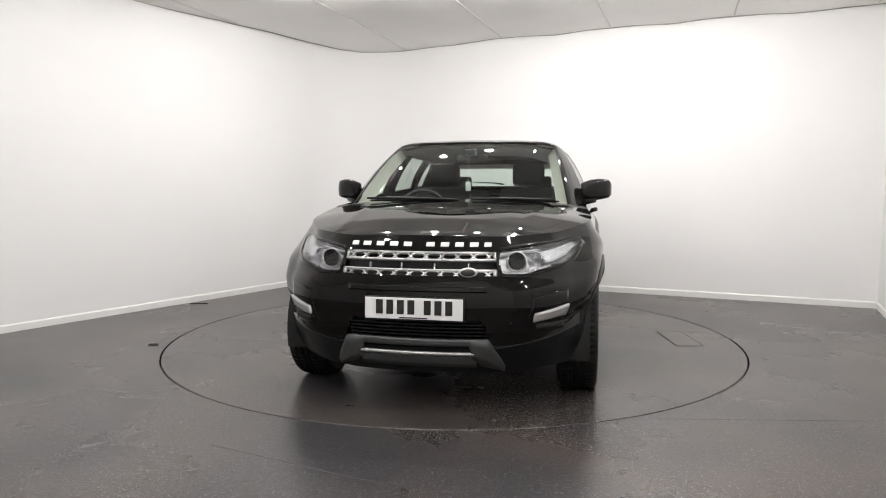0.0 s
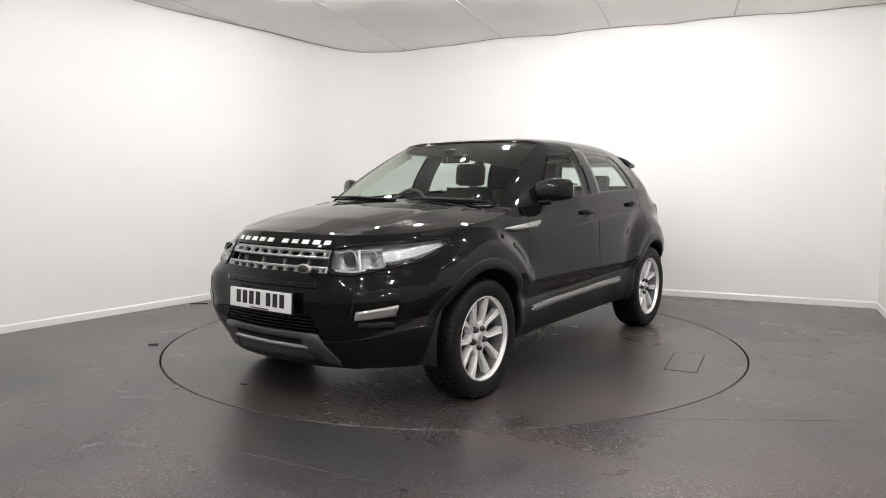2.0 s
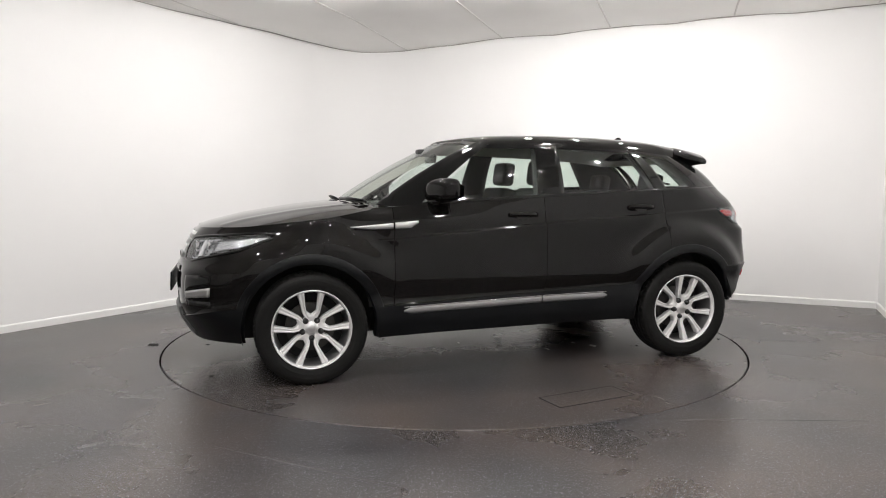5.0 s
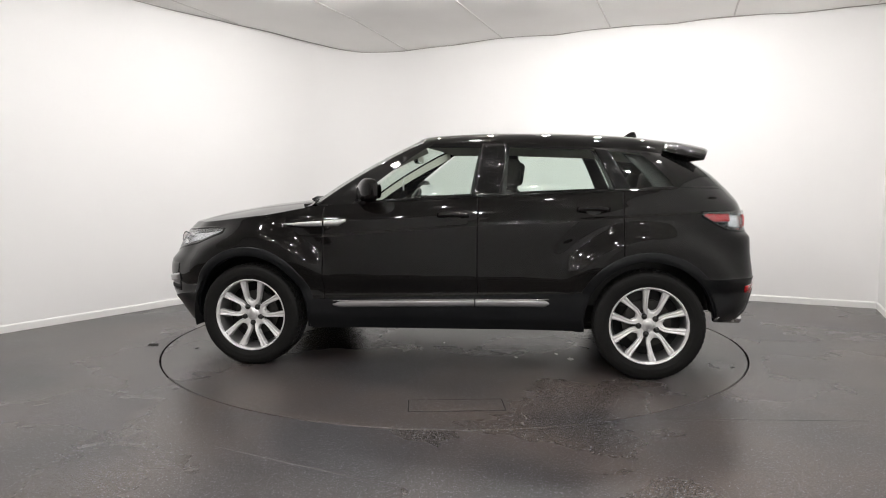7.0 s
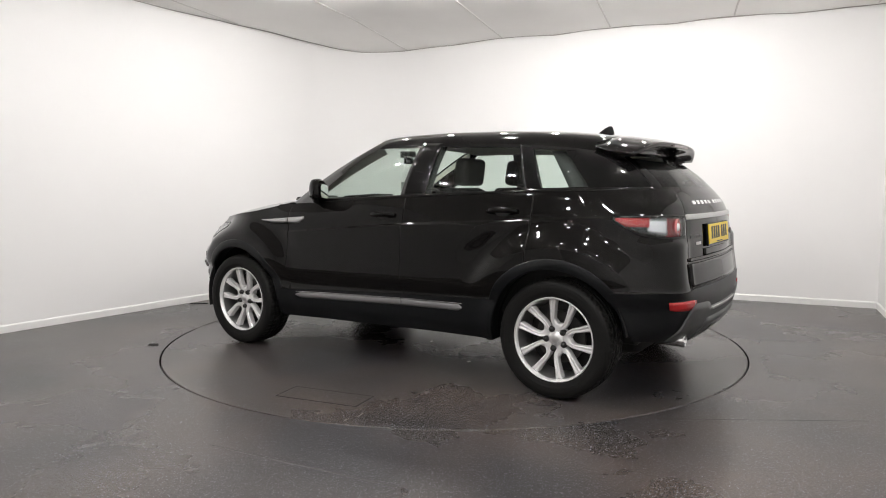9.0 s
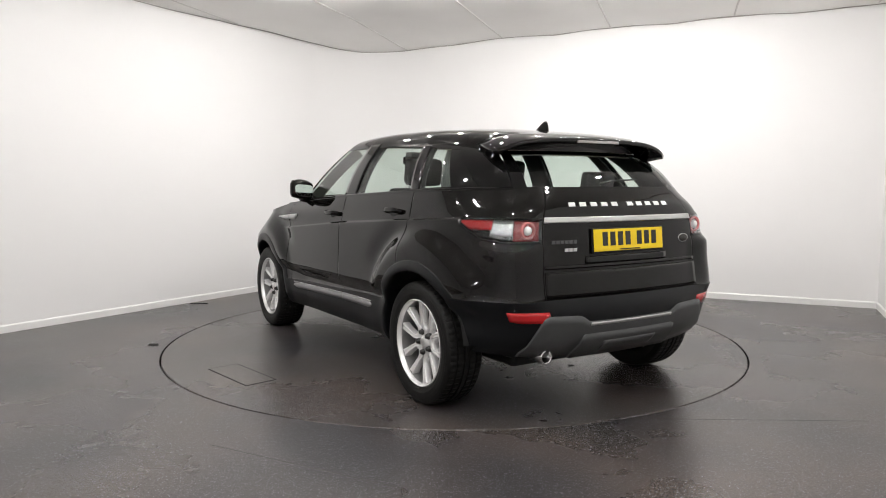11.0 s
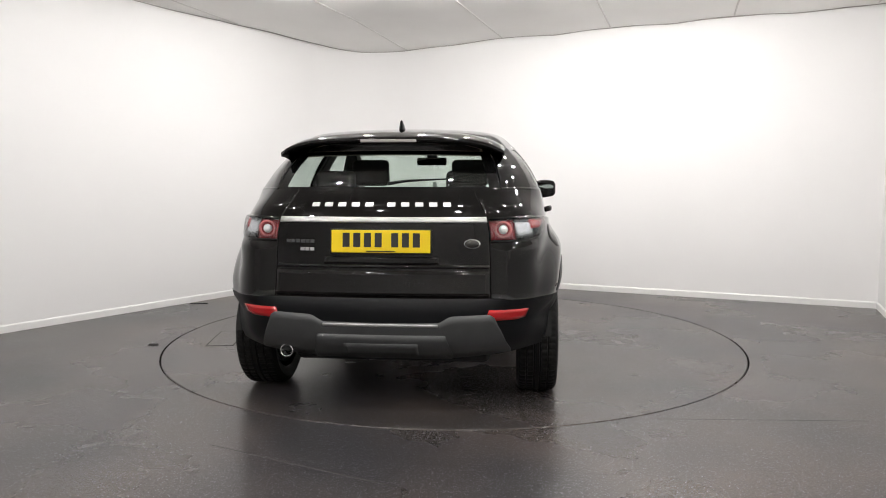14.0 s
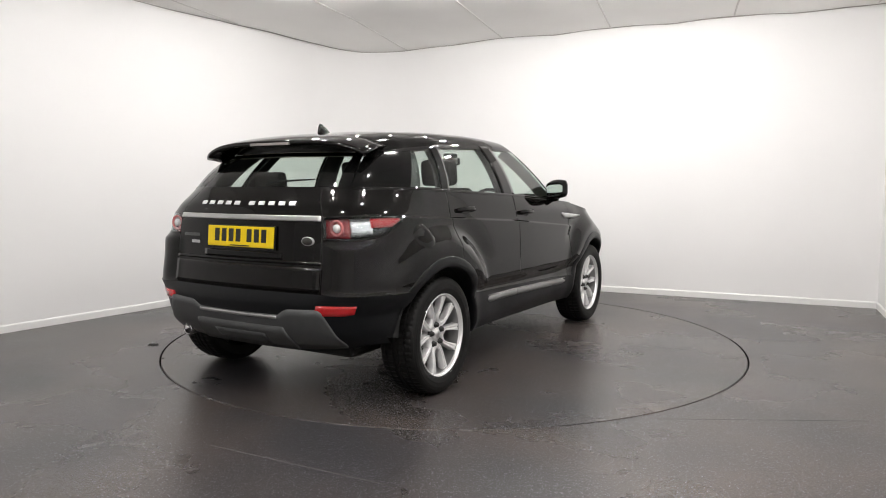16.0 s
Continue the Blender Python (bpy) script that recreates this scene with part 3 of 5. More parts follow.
def patch(bm, fn, us, lo, hi, n=6, off=0.0, thick=0.012, sides=(1,)):
    """A slab lying on the skin between two heights given along the way."""
    for s in sides:
        outer = [[mir(fn(u, lo(u) + (hi(u) - lo(u)) * k / n, off), s) for k in range(n + 1)] for u in us]
        inner = [[mir(fn(u, lo(u) + (hi(u) - lo(u)) * k / n, off - thick), s) for k in range(n + 1)] for u in us]
        a = grid_mesh(bm, outer)
        b = grid_mesh(bm, inner)
        m = len(us) - 1
        for i in range(m):
            for k in (0, n):
                bm.faces.new((a[i][k], a[i + 1][k], b[i + 1][k], b[i][k]))
        for k in range(n):
            for i in (0, m):
                if 1e-6 < us[i] < PLEN - 1e-6:
                    bm.faces.new((a[i][k], a[i][k + 1], b[i][k + 1], b[i][k]))
    bmesh.ops.remove_doubles(bm, verts=bm.verts, dist=0.0004)
    bmesh.ops.recalc_face_normals(bm, faces=bm.faces)


def span(a, b, n):
    return [a + (b - a) * k / n for k in range(n + 1)]


def table_u(keys):
    """Heights over ways along the plan."""
    return table(keys)


BONNET_MID = smooth_table([(2.2, 0.962), (2.02, 0.968), (1.95, 0.990), (1.85, 1.014), (1.72, 1.045), (1.38, 1.098), (1.11, 1.128), (0.9, 1.142)], 0.03)
BONNET_BACK = 0.96


def bonnet_z(x, y, ye, ze):
    return ze + max(0.0, BONNET_MID(x) - ze) * (1 - min(1.0, abs(y) / max(ye, 0.02)) ** 2.7) + (
        0.004 * math.exp(-((abs(y) - 0.50 - 0.08 * (2 - x)) / 0.045) ** 2) * sstep(1.98, 1.8, x) if ye > 0.55 else 0.0)


def build_bonnet(car):
    us = [u for u in body_columns() if plan(u)[0] > 0.90]
    rows = []
    for u in us:
        e = skin0(u, z_top(u))
        n = 40
        rows.append([Vector((e.x, e.y * k / n, bonnet_z(e.x, e.y * k / n, e.y, e.z))) for k in range(-n, n + 1)])
    bm = bmesh.new()
    grid_mesh(bm, rows)
    bmesh.ops.remove_doubles(bm, verts=bm.verts, dist=0.0005)
    ob = part("bonnet", bm, M_PAINT, car, smooth=True)
    return ob


# ---------------------------------------------------------------- the cabin's outer shell
# belt point and roof point of each upright line, from the middle of the windscreen round to the middle of the rear window
LINES = [((1.06, 0.0, 1.105), (0.27, 0.0, 1.560)), ((1.045, 0.25, 1.107), (0.255, 0.24, 1.557)), ((0.985, 0.57, 1.110), (0.215, 0.50, 1.547)), ((0.890, 0.755, 1.110), (0.165, 0.622, 1.532)),
         ((0.80, 0.805, 1.100), (0.130, 0.648, 1.525)), ((0.625, 0.832, 1.106), (0.090, 0.664, 1.520)),
         ((-0.213, 0.872, 1.158), (-0.262, 0.680, 1.518)), ((-0.374, 0.873, 1.165), (-0.394, 0.682, 1.515)),
         ((-1.125, 0.862, 1.199), (-0.985, 0.668, 1.492)), ((-1.205, 0.858, 1.203), (-1.050, 0.662, 1.486)),
         ((-1.58, 0.815, 1.213), (-1.32, 0.640, 1.460)), ((-1.745, 0.700, 1.216), (-1.47, 0.598, 1.437)), ((-1.80, 0.620, 1.216), (-1.54, 0.540, 1.432)),
         ((-1.865, 0.35, 1.214), (-1.60, 0.28, 1.435)), ((-1.885, 0.0, 1.213), (-1.62, 0.0, 1.437))]
LINES = [(Vector(a), Vector(b)) for a, b in LINES]


LINE_U = {}


def seat_lines():
    """Set the cabin's foot on the body's upper edge."""
    for i, (a, b) in enumerate(LINES):
        if i < 5:
            continue
        best = min((abs(skin0(u, z_top(u)).x - a.x) if i < 12 else abs(skin0(u, z_top(u)).y - a.y), u) for u in (np.arange(UF(0.85), UR(0.55), 0.004) if i < 12 else np.arange(UR(0.75), PLEN + 0.002, 0.004)))[1]
        p = skin0(min(best, PLEN), z_top(min(best, PLEN)))
        LINES[i] = (Vector((p.x, p.y - 0.004 if i < 14 else 0.0, p.z - 0.002)), b)
        LINE_U[i] = min(best, PLEN) if i < 14 else PLEN


seat_lines()


def shell(i, f, v, off=0.0):
    """A point of the cabin shell: between upright lines i and i + 1, f of the way, at height v."""
    def line(k, g):
        k0 = max(0, min(len(LINES) - 1, k))
        return LINES[k0][g]
    def cat(g):
        a, b = line(i, g), line(i + 1, g)
        return a.lerp(b, f)
    lo, hi = cat(0), cat(1)
    if i in LINE_U and i + 1 in LINE_U:
        u = LINE_U[i] + (LINE_U[i + 1] - LINE_U[i]) * f
        lo = skin0(u, z_top(u)) - Vector((0, 0.003 if u < PLEN - 0.01 else 0, 0.002))
    p = lo.lerp(hi, v)
    d = (hi - lo)
    t = (line(i + 1, 0) - line(i, 0)) * (1 - v) + (line(i + 1, 1) - line(i, 1)) * v
    n = d.cross(t)
    if n.dot(Vector((p.x + 0.4, p.y, 0.3))) < 0:
        n = -n
    n.normalize()
    if i in (0, 1, 2) or i >= 12:
        n = Vector((n.x, n.y * 0.4, n.z)).normalized()
    return p + n * (0.022 * 4 * v * (1 - v) + off)


def shell_part(name, i0, i1, v0, v1, material, parent, label="", sides=(1, -1), off=0.0, n=8, m=14, f0=0.0, f1=1.0, thick=0.0):
    bm = bmesh.new()
    for s in sides:
        ws = []
        for i in range(i0, i1):
            a = f0 if i == i0 else 0.0
            b = f1 if i == i1 - 1 else 1.0
            ws += [(i, a + (b - a) * k / n) for k in range(n)]
        ws.append((i1 - 1, f1))
        outer = [[mir(shell(i, f, v0 + (v1 - v0) * k / m, off), s) for k in range(m + 1)] for i, f in ws]
        a = grid_mesh(bm, outer)
        if thick:
            inner = [[mir(shell(i, f, v0 + (v1 - v0) * k / m, off - thick), s) for k in range(m + 1)] for i, f in ws]
            b = grid_mesh(bm, inner)
            for i in range(len(ws) - 1):
                for k in (0, m):
                    bm.faces.new((a[i][k], a[i + 1][k], b[i + 1][k], b[i][k]))
            for k in range(m):
                for i in (0, len(ws) - 1):
                    bm.faces.new((a[i][k], a[i][k + 1], b[i][k + 1], b[i][k]))
    bmesh.ops.remove_doubles(bm, verts=bm.verts, dist=0.0003)
    bmesh.ops.recalc_face_normals(bm, faces=bm.faces)
    return part(name, bm, material, parent, label, smooth=True)


ROOF_MID = smooth_table([(0.28, 1.568), (0.1, 1.596), (-0.1, 1.608), (-0.4, 1.614), (-0.8, 1.609), (-1.2, 1.588), (-1.45, 1.560), (-1.65, 1.53)], 0.06)


def roof_line():
    pts = []
    for i in range(len(LINES) - 1):
        n = 6 if i not in (5, 7) else 14
        pts += [shell(i, k / n, 1.0) for k in range(n)]
    pts.append(shell(len(LINES) - 2, 1.0, 1.0))
    return pts


def build_roof(car):
    rows = []
    for e in roof_line():
        n = 30
        top = max(0.0, ROOF_MID(e.x) - e.z)
        ks = [math.sin(0.5 * math.pi * k / n) for k in range(-n, n + 1)]
        # nearly flat on top, with a tight roll at the sides
        rows.append([Vector((e.x, e.y * q, e.z + top * (0.72 * (1 - abs(q) ** 11) + 0.28 * (1 - q * q)))) for q in ks])
    bm = bmesh.new()
    grid_mesh(bm, rows)
    bmesh.ops.remove_doubles(bm, verts=bm.verts, dist=0.0005)
    return part("roof", bm, M_PAINT, car, "gloss black roof panel", smooth=True)


def build_shell(car, body):
    shell_part("windscreen", 0, 3, 0.03, 0.965, M_GLASS, car, "clear laminated windscreen", n=6, f1=0.93)
    shell_part("windscreen_header", 0, 3, 0.955, 1.0, M_PIANO, car, n=6, m=2, f1=1.0, off=0.001)
    for s in (1, -1):
        shell_part("a_pillar", 2, 5, 0.0, 1.0, M_PIANO, car, "gloss black windscreen pillar", (s,), f0=0.92, thick=0.0, n=4, off=0.002)
        door = body["front_door", s]
        rear = body["rear_door", s]
        q = body["rear_quarter", s]
        shell_part("window", 5, 6, 0.03, 0.93, M_GLASS, door, "green-tinted door window", (s,), f0=0.03, f1=0.975, n=16)
        shell_part("window_frame", 5, 6, 0.92, 1.0, M_PIANO, door, "gloss black window frame", (s,), n=16, m=3, off=0.002)
        shell_part("waist_seal", 5, 12, -0.01, 0.035, M_PIANO, door, "black rubber waist seal", (s,), n=16, m=3, off=0.004, thick=0.01)
        shell_part("b_pillar", 6, 7, 0.0, 1.0, M_PIANO, car, "gloss black centre pillar", (s,), f0=-0.12, f1=1.12, n=5, off=0.002, thick=0.012)
        shell_part("window", 7, 8, 0.03, 0.93, M_GLASS, rear, "green-tinted door window", (s,), f0=0.02, f1=0.975, n=16)
        shell_part("window_frame", 7, 8, 0.92, 1.0, M_PIANO, rear, "gloss black window frame", (s,), n=16, m=3, off=0.002)
        shell_part("c_pillar", 8, 9, 0.0, 1.0, M_PIANO, car, "gloss black rear door pillar", (s,), f0=-0.15, f1=1.1, n=5, off=0.002, thick=0.012)
        shell_part("quarter_window", 9, 10, 0.05, 0.93, M_GLASS, q, "tinted rear quarter window", (s,), f1=0.75, n=10)
        shell_part("quarter_frame", 9, 10, 0.90, 1.0, M_PIANO, q, "", (s,), n=10, m=3, off=0.002)
        shell_part("quarter_frame", 9, 10, 0.0, 0.06, M_PIANO, q, "", (s,), n=10, m=3, off=0.002)
        shell_part("d_pillar", 9, 12, 0.0, 1.0, M_PIANO, car, "gloss black rear pillar", (s,), f0=0.74, n=6, off=0.001)
    gate = body["tailgate", 1]
    shell_part("rear_window", 12, 14, 0.04, 0.97, M_GLASS, gate, "tinted rear window", n=8)
    for s in (1, -1):
        shell_part("rear_window_border", 12, 13, 0.03, 0.97, M_PIANO, gate, "black glass border, printed at the sides, spoiler shade along the top", (s,), f1=0.22, n=4, off=0.001)
    # black band across the top puts in the spoiler's shade on the glass
    shell_part("rear_window_border", 12, 14, 0.84, 0.972, M_PIANO, gate, "black glass border, printed at the sides, spoiler shade along the top", n=8, m=4, off=0.001)
    shell_part("rear_window_frame", 12, 14, 0.0, 0.05, M_PIANO, gate, "", n=8, m=3, off=0.001)


CAR = empty("car", "glossy black five-door compact SUV on the turntable", "car")


# ---------------------------------------------------------------- the car's parts
def u_at(x, z):
    """Way along the plan at which the skin at height z passes x on the flank."""
    a, b = UF(0.3), UR(0.3)
    for _ in range(26):
        m = (a + b) / 2
        if skin0(m, z, False).x > x:
            a = m
        else:
            b = m
    return (a + b) / 2


def flank(x, z, off=0.0):
    return skin(u_at(x, z), z, off)


def strip_x(bm, x0, x1, lo, hi, off, thick, s, n=14, m=4):
    """A slab on the flank from x0 to x1 between two heights given along x."""
    xs = span(x0, x1, n)
    a = [[mir(flank(x, lo(x) + (hi(x) - lo(x)) * k / m, off - (0.004 if k in (0, m) else 0)), s) for k in range(m + 1)] for x in xs]
    b = [[mir(flank(x, lo(x) + (hi(x) - lo(x)) * k / m, off - thick), s) for k in range(m + 1)] for x in xs]
    va, vb = grid_mesh(bm, a), grid_mesh(bm, b)
    for i in range(n):
        for k in (0, m):
            bm.faces.new((va[i][k], va[i + 1][k], vb[i + 1][k], vb[i][k]))
    for k in range(m):
        for i in (0, n):
            bm.faces.new((va[i][k], va[i][k + 1], vb[i][k + 1], vb[i][k]))
    bmesh.ops.recalc_face_normals(bm, faces=bm.faces)


def build_arches(car):
    for xw, s in WHEELS:
        a0, a1 = (-13, 191) if xw > 0 else (-8, 173)
        prof = [(ARCH_OUT, -0.004), (ARCH_OUT - 0.002, 0.002), (ARCH_OUT - 0.008, 0.004), (ARCH_OUT - 0.030, 0.006), (ARCH_IN + 0.006, 0.006), (ARCH_IN, 0.002), (ARCH_IN, -0.02), (ARCH_IN + 0.004, -0.09)]
        rows = []
        for k in range(73):
            a = radians(a0 + (a1 - a0) * k / 72)
            row = []
            for r, off in prof:
                x, z = xw + r * math.cos(a), HUB_Z + r * math.sin(a)
                p = flank(x, max(z, 0.235), off if off > -0.01 else 0.0)
                if off <= -0.01:
                    p = Vector((x, p.y + off, max(z, 0.235)))
                row.append(mir(p, s))
            rows.append(row)
        bm = bmesh.new()
        grid_mesh(bm, rows)
        bmesh.ops.recalc_face_normals(bm, faces=bm.faces)
        part("arch_trim", bm, M_PLASTIC, car, "black plastic wheel arch trim", smooth=True)
        # dark liner inside the arch
        bm = bmesh.new()
        rows = []
        for k in range(41):
            a = radians(a0 + (a1 - a0) * k / 40)
            rows.append([Vector((xw + (ARCH_IN + 0.02) * math.cos(a), s * y, HUB_Z + (ARCH_IN + 0.02) * math.sin(a))) for y in (0.90, 0.80, 0.70, 0.60)])
        grid_mesh(bm, rows)
        ring = [bm.verts.new((xw + (ARCH_IN + 0.02) * math.cos(radians(a0 + (a1 - a0) * k / 40)), s * 0.598, HUB_Z + (ARCH_IN + 0.02) * math.sin(radians(a0 + (a1 - a0) * k / 40)))) for k in range(41)]
        bm.faces.new(ring)
        part("wheel_liner", bm, M_GAP, car, "black wheel arch liner", smooth=True)


SPOKE_LINE = smooth_table([(0.03, 0.012), (0.060, 0.017), (0.078, 0.028), (0.095, 0.040), (0.13, 0.048), (0.17, 0.0545), (0.25, 0.069)], 0.008)


def build_wheel(car, xw, s, spin):
    """Alloy wheel with ten flared spokes, tyre, brake disc; the outer face looks to +y, turned round for the other side."""
    face = Matrix.Translation((xw, 0.0, WHEEL_Z)) @ Matrix.Rotation(0 if s > 0 else math.pi, 4, "Z") @ Matrix.Translation((0, 0.828, 0))
    bm = bmesh.new()
    lathe(bm, [(0.249, 0.096), (0.249, 0.105), (0.245, 0.108), (0.240, 0.104), (0.236, 0.092), (0.233, 0.082)], 72, face)
    bmesh.ops.recalc_face_normals(bm, faces=bm.faces)
    wheel = part("wheel", bm, M_ALLOY, car, "silver ten-spoke alloy wheel", smooth=True)
    # inner rim in a darker grey than the lip, for the shade between spokes
    bm = bmesh.new()
    lathe(bm, [(0.2335, 0.083), (0.230, 0.065), (0.224, 0.02), (0.214, -0.05), (0.220, -0.09)], 60, face)
    bmesh.ops.recalc_face_normals(bm, faces=bm.faces)
    part("rim_barrel", bm, M_BARREL, wheel, "inner rim, greyed for the shade between the spokes", smooth=True)
    bm = bmesh.new()
    R, n = TYRE_R, 180
    prof = [(0.244, 0.082), (0.2475, 0.099), (0.255, 0.109), (0.280, 0.1165), (0.306, 0.118), (0.322, 0.116), (0.335, 0.110), (R - 0.010, 0.103), (R - 0.004, 0.094), (R - 0.001, 0.080),
            (R - 0.001, 0.066), (R - 0.009, 0.063), (R - 0.009, 0.057), (R, 0.054), (R, 0.024), (R - 0.009, 0.021), (R - 0.009, 0.013), (R, 0.010), (R, -0.010), (R - 0.009, -0.013), (R - 0.009, -0.021),
            (R, -0.024), (R, -0.054), (R - 0.009, -0.057), (R - 0.009, -0.063), (R - 0.001, -0.066), (R - 0.004, -0.094), (R - 0.012, -0.104), (0.31, -0.118), (0.25, -0.10)]
    rows = []
    for i in range(n):
        a = 2 * math.pi * i / n
        cut = i % 3 == 0
        rows.append([face @ Vector(((r - (0.004 if cut and r > R - 0.006 and abs(y) > 0.02 else 0)) * math.cos(a + y * 0.15), y, (r - (0.004 if cut and r > R - 0.006 and abs(y) > 0.02 else 0)) * math.sin(a + y * 0.15))) for r, y in prof])
    rows.append(rows[0])
    grid_mesh(bm, rows)
    bmesh.ops.remove_doubles(bm, verts=bm.verts, dist=0.0001)
    bmesh.ops.recalc_face_normals(bm, faces=bm.faces)
    # a slight flat where it carries the car
    for v in bm.verts:
        v.co.z = max(v.co.z, 0.0015)
    part("tyre", bm, M_RUBBER, wheel, "black road tyre with worn tread", smooth=False)
    # hub and spokes
    bm = bmesh.new()
    lathe(bm, [(0.0, 0.070), (0.030, 0.070), (0.036, 0.064), (0.044, 0.058), (0.070, 0.050), (0.076, 0.040), (0.076, 0.01)], 40, face)
    bmesh.ops.recalc_face_normals(bm, faces=bm.faces)
    part("hub", bm, M_ALLOY, wheel, smooth=True)
    for k in range(10):
        bm = bmesh.new()
        lean = 1 if k % 2 else -1
        base = radians(72 * (k // 2) + spin)
        rows = []
        for j in range(15):
            t = j / 14
            p = 0.045 + (0.235 - 0.045) * t
            # centre line: leaves the hub close to its neighbour, bows out and runs straight to the rim
            q0 = lean * SPOKE_LINE(p)
            slope = lean * (SPOKE_LINE(p + 0.002) - SPOKE_LINE(p - 0.002)) / 0.004
            tx, ty = 1 / math.hypot(1, slope), slope / math.hypot(1, slope)
            w = 0.0125 + 0.0125 * t ** 3
            y = 0.056 + 0.010 * math.sin(math.pi * t) + 0.024 * t ** 2
            cb, sb = math.cos(base), math.sin(base)
            sec = []
            for q, h in ((-1.12, -0.040), (-1.0, -0.006), (-0.82, 0.0), (-0.25, -0.0015), (0.0, -0.006), (0.25, -0.0015), (0.82, 0.0), (1.0, -0.006), (1.12, -0.040)):
                lx, ly = p - q * w * ty, q0 + q * w * tx
                sec.append(face @ Vector((lx * cb - ly * sb, y + h, lx * sb + ly * cb)))
            rows.append(sec)
        vv = grid_mesh(bm, rows)
        bm.faces.new(vv[0])
        bm.faces.new(vv[-1][::-1])
        bmesh.ops.recalc_face_normals(bm, faces=bm.faces)
        part("spoke", bm, M_ALLOY, wheel, smooth=True)
    # webs that join the spokes in pairs
    for k in range(5):
        bm = bmesh.new()
        rows = []
        for j in range(13):
            d = -1 + j / 6
            a = radians(72 * k + spin + 15.0 * d)
            r1 = 0.090 + 0.022 * d * d
            rows.append([face @ Vector((r * math.cos(a), y, r * math.sin(a))) for r, y in ((0.045, 0.058), (0.070, 0.0600), (r1 - 0.006, 0.0615), (r1, 0.056), (r1 + 0.002, 0.02))])
        grid_mesh(bm, rows)
        bmesh.ops.recalc_face_normals(bm, faces=bm.faces)
        part("spoke_web", bm, M_ALLOY, wheel, smooth=True)
    for k in range(5):
        a = radians(72 * k + 36 + spin)
        bm = bmesh.new()
        m = face @ Matrix.Translation((0.060 * math.cos(a), 0, 0.060 * math.sin(a)))
        lathe(bm, [(0.0, 0.082), (0.008, 0.081), (0.0135, 0.077), (0.0145, 0.066), (0.0185, 0.0645), (0.019, 0.045)], 10, m)
        bmesh.ops.recalc_face_normals(bm, faces=bm.faces)
        part("wheel_nut", bm, M_NUT, wheel, smooth=True)
    bm = bmesh.new()
    lathe(bm, [(0.0, 0.0745), (0.024, 0.0735), (0.029, 0.069)], 24, face)
    bmesh.ops.recalc_face_normals(bm, faces=bm.faces)
    part("centre_cap", bm, M_SILVER, wheel, smooth=True)
    bm = bmesh.new()
    lathe(bm, [(0.0, 0.0), (0.08, 0.0), (0.08, -0.012), (0.155, -0.012), (0.155, -0.034), (0.0, -0.034)], 48, face)
    bmesh.ops.recalc_face_normals(bm, faces=bm.faces)
    part("brake_disc", bm, M_DARK, wheel, "grey steel brake disc")
    # added black disc stands for the dark behind the spokes
    bm = bmesh.new()
    lathe(bm, [(0.0, -0.06), (0.222, -0.06), (0.222, -0.065)], 40, face)
    part("wheel_back", bm, M_GAP, wheel)
    return wheel


def ring_x(bm, prof, n, at):
    """The profile (radius, forward) turned about the x axis at a place."""
    rows = [[Vector((at[0] + f, at[1] + r * math.cos(2 * math.pi * k / n), at[2] + r * math.sin(2 * math.pi * k / n))) for r, f in prof] for k in range(n)]
    rows.append(rows[0])
    grid_mesh(bm, rows)
    bmesh.ops.remove_doubles(bm, verts=bm.verts, dist=0.0001)
    bmesh.ops.recalc_face_normals(bm, faces=bm.faces)


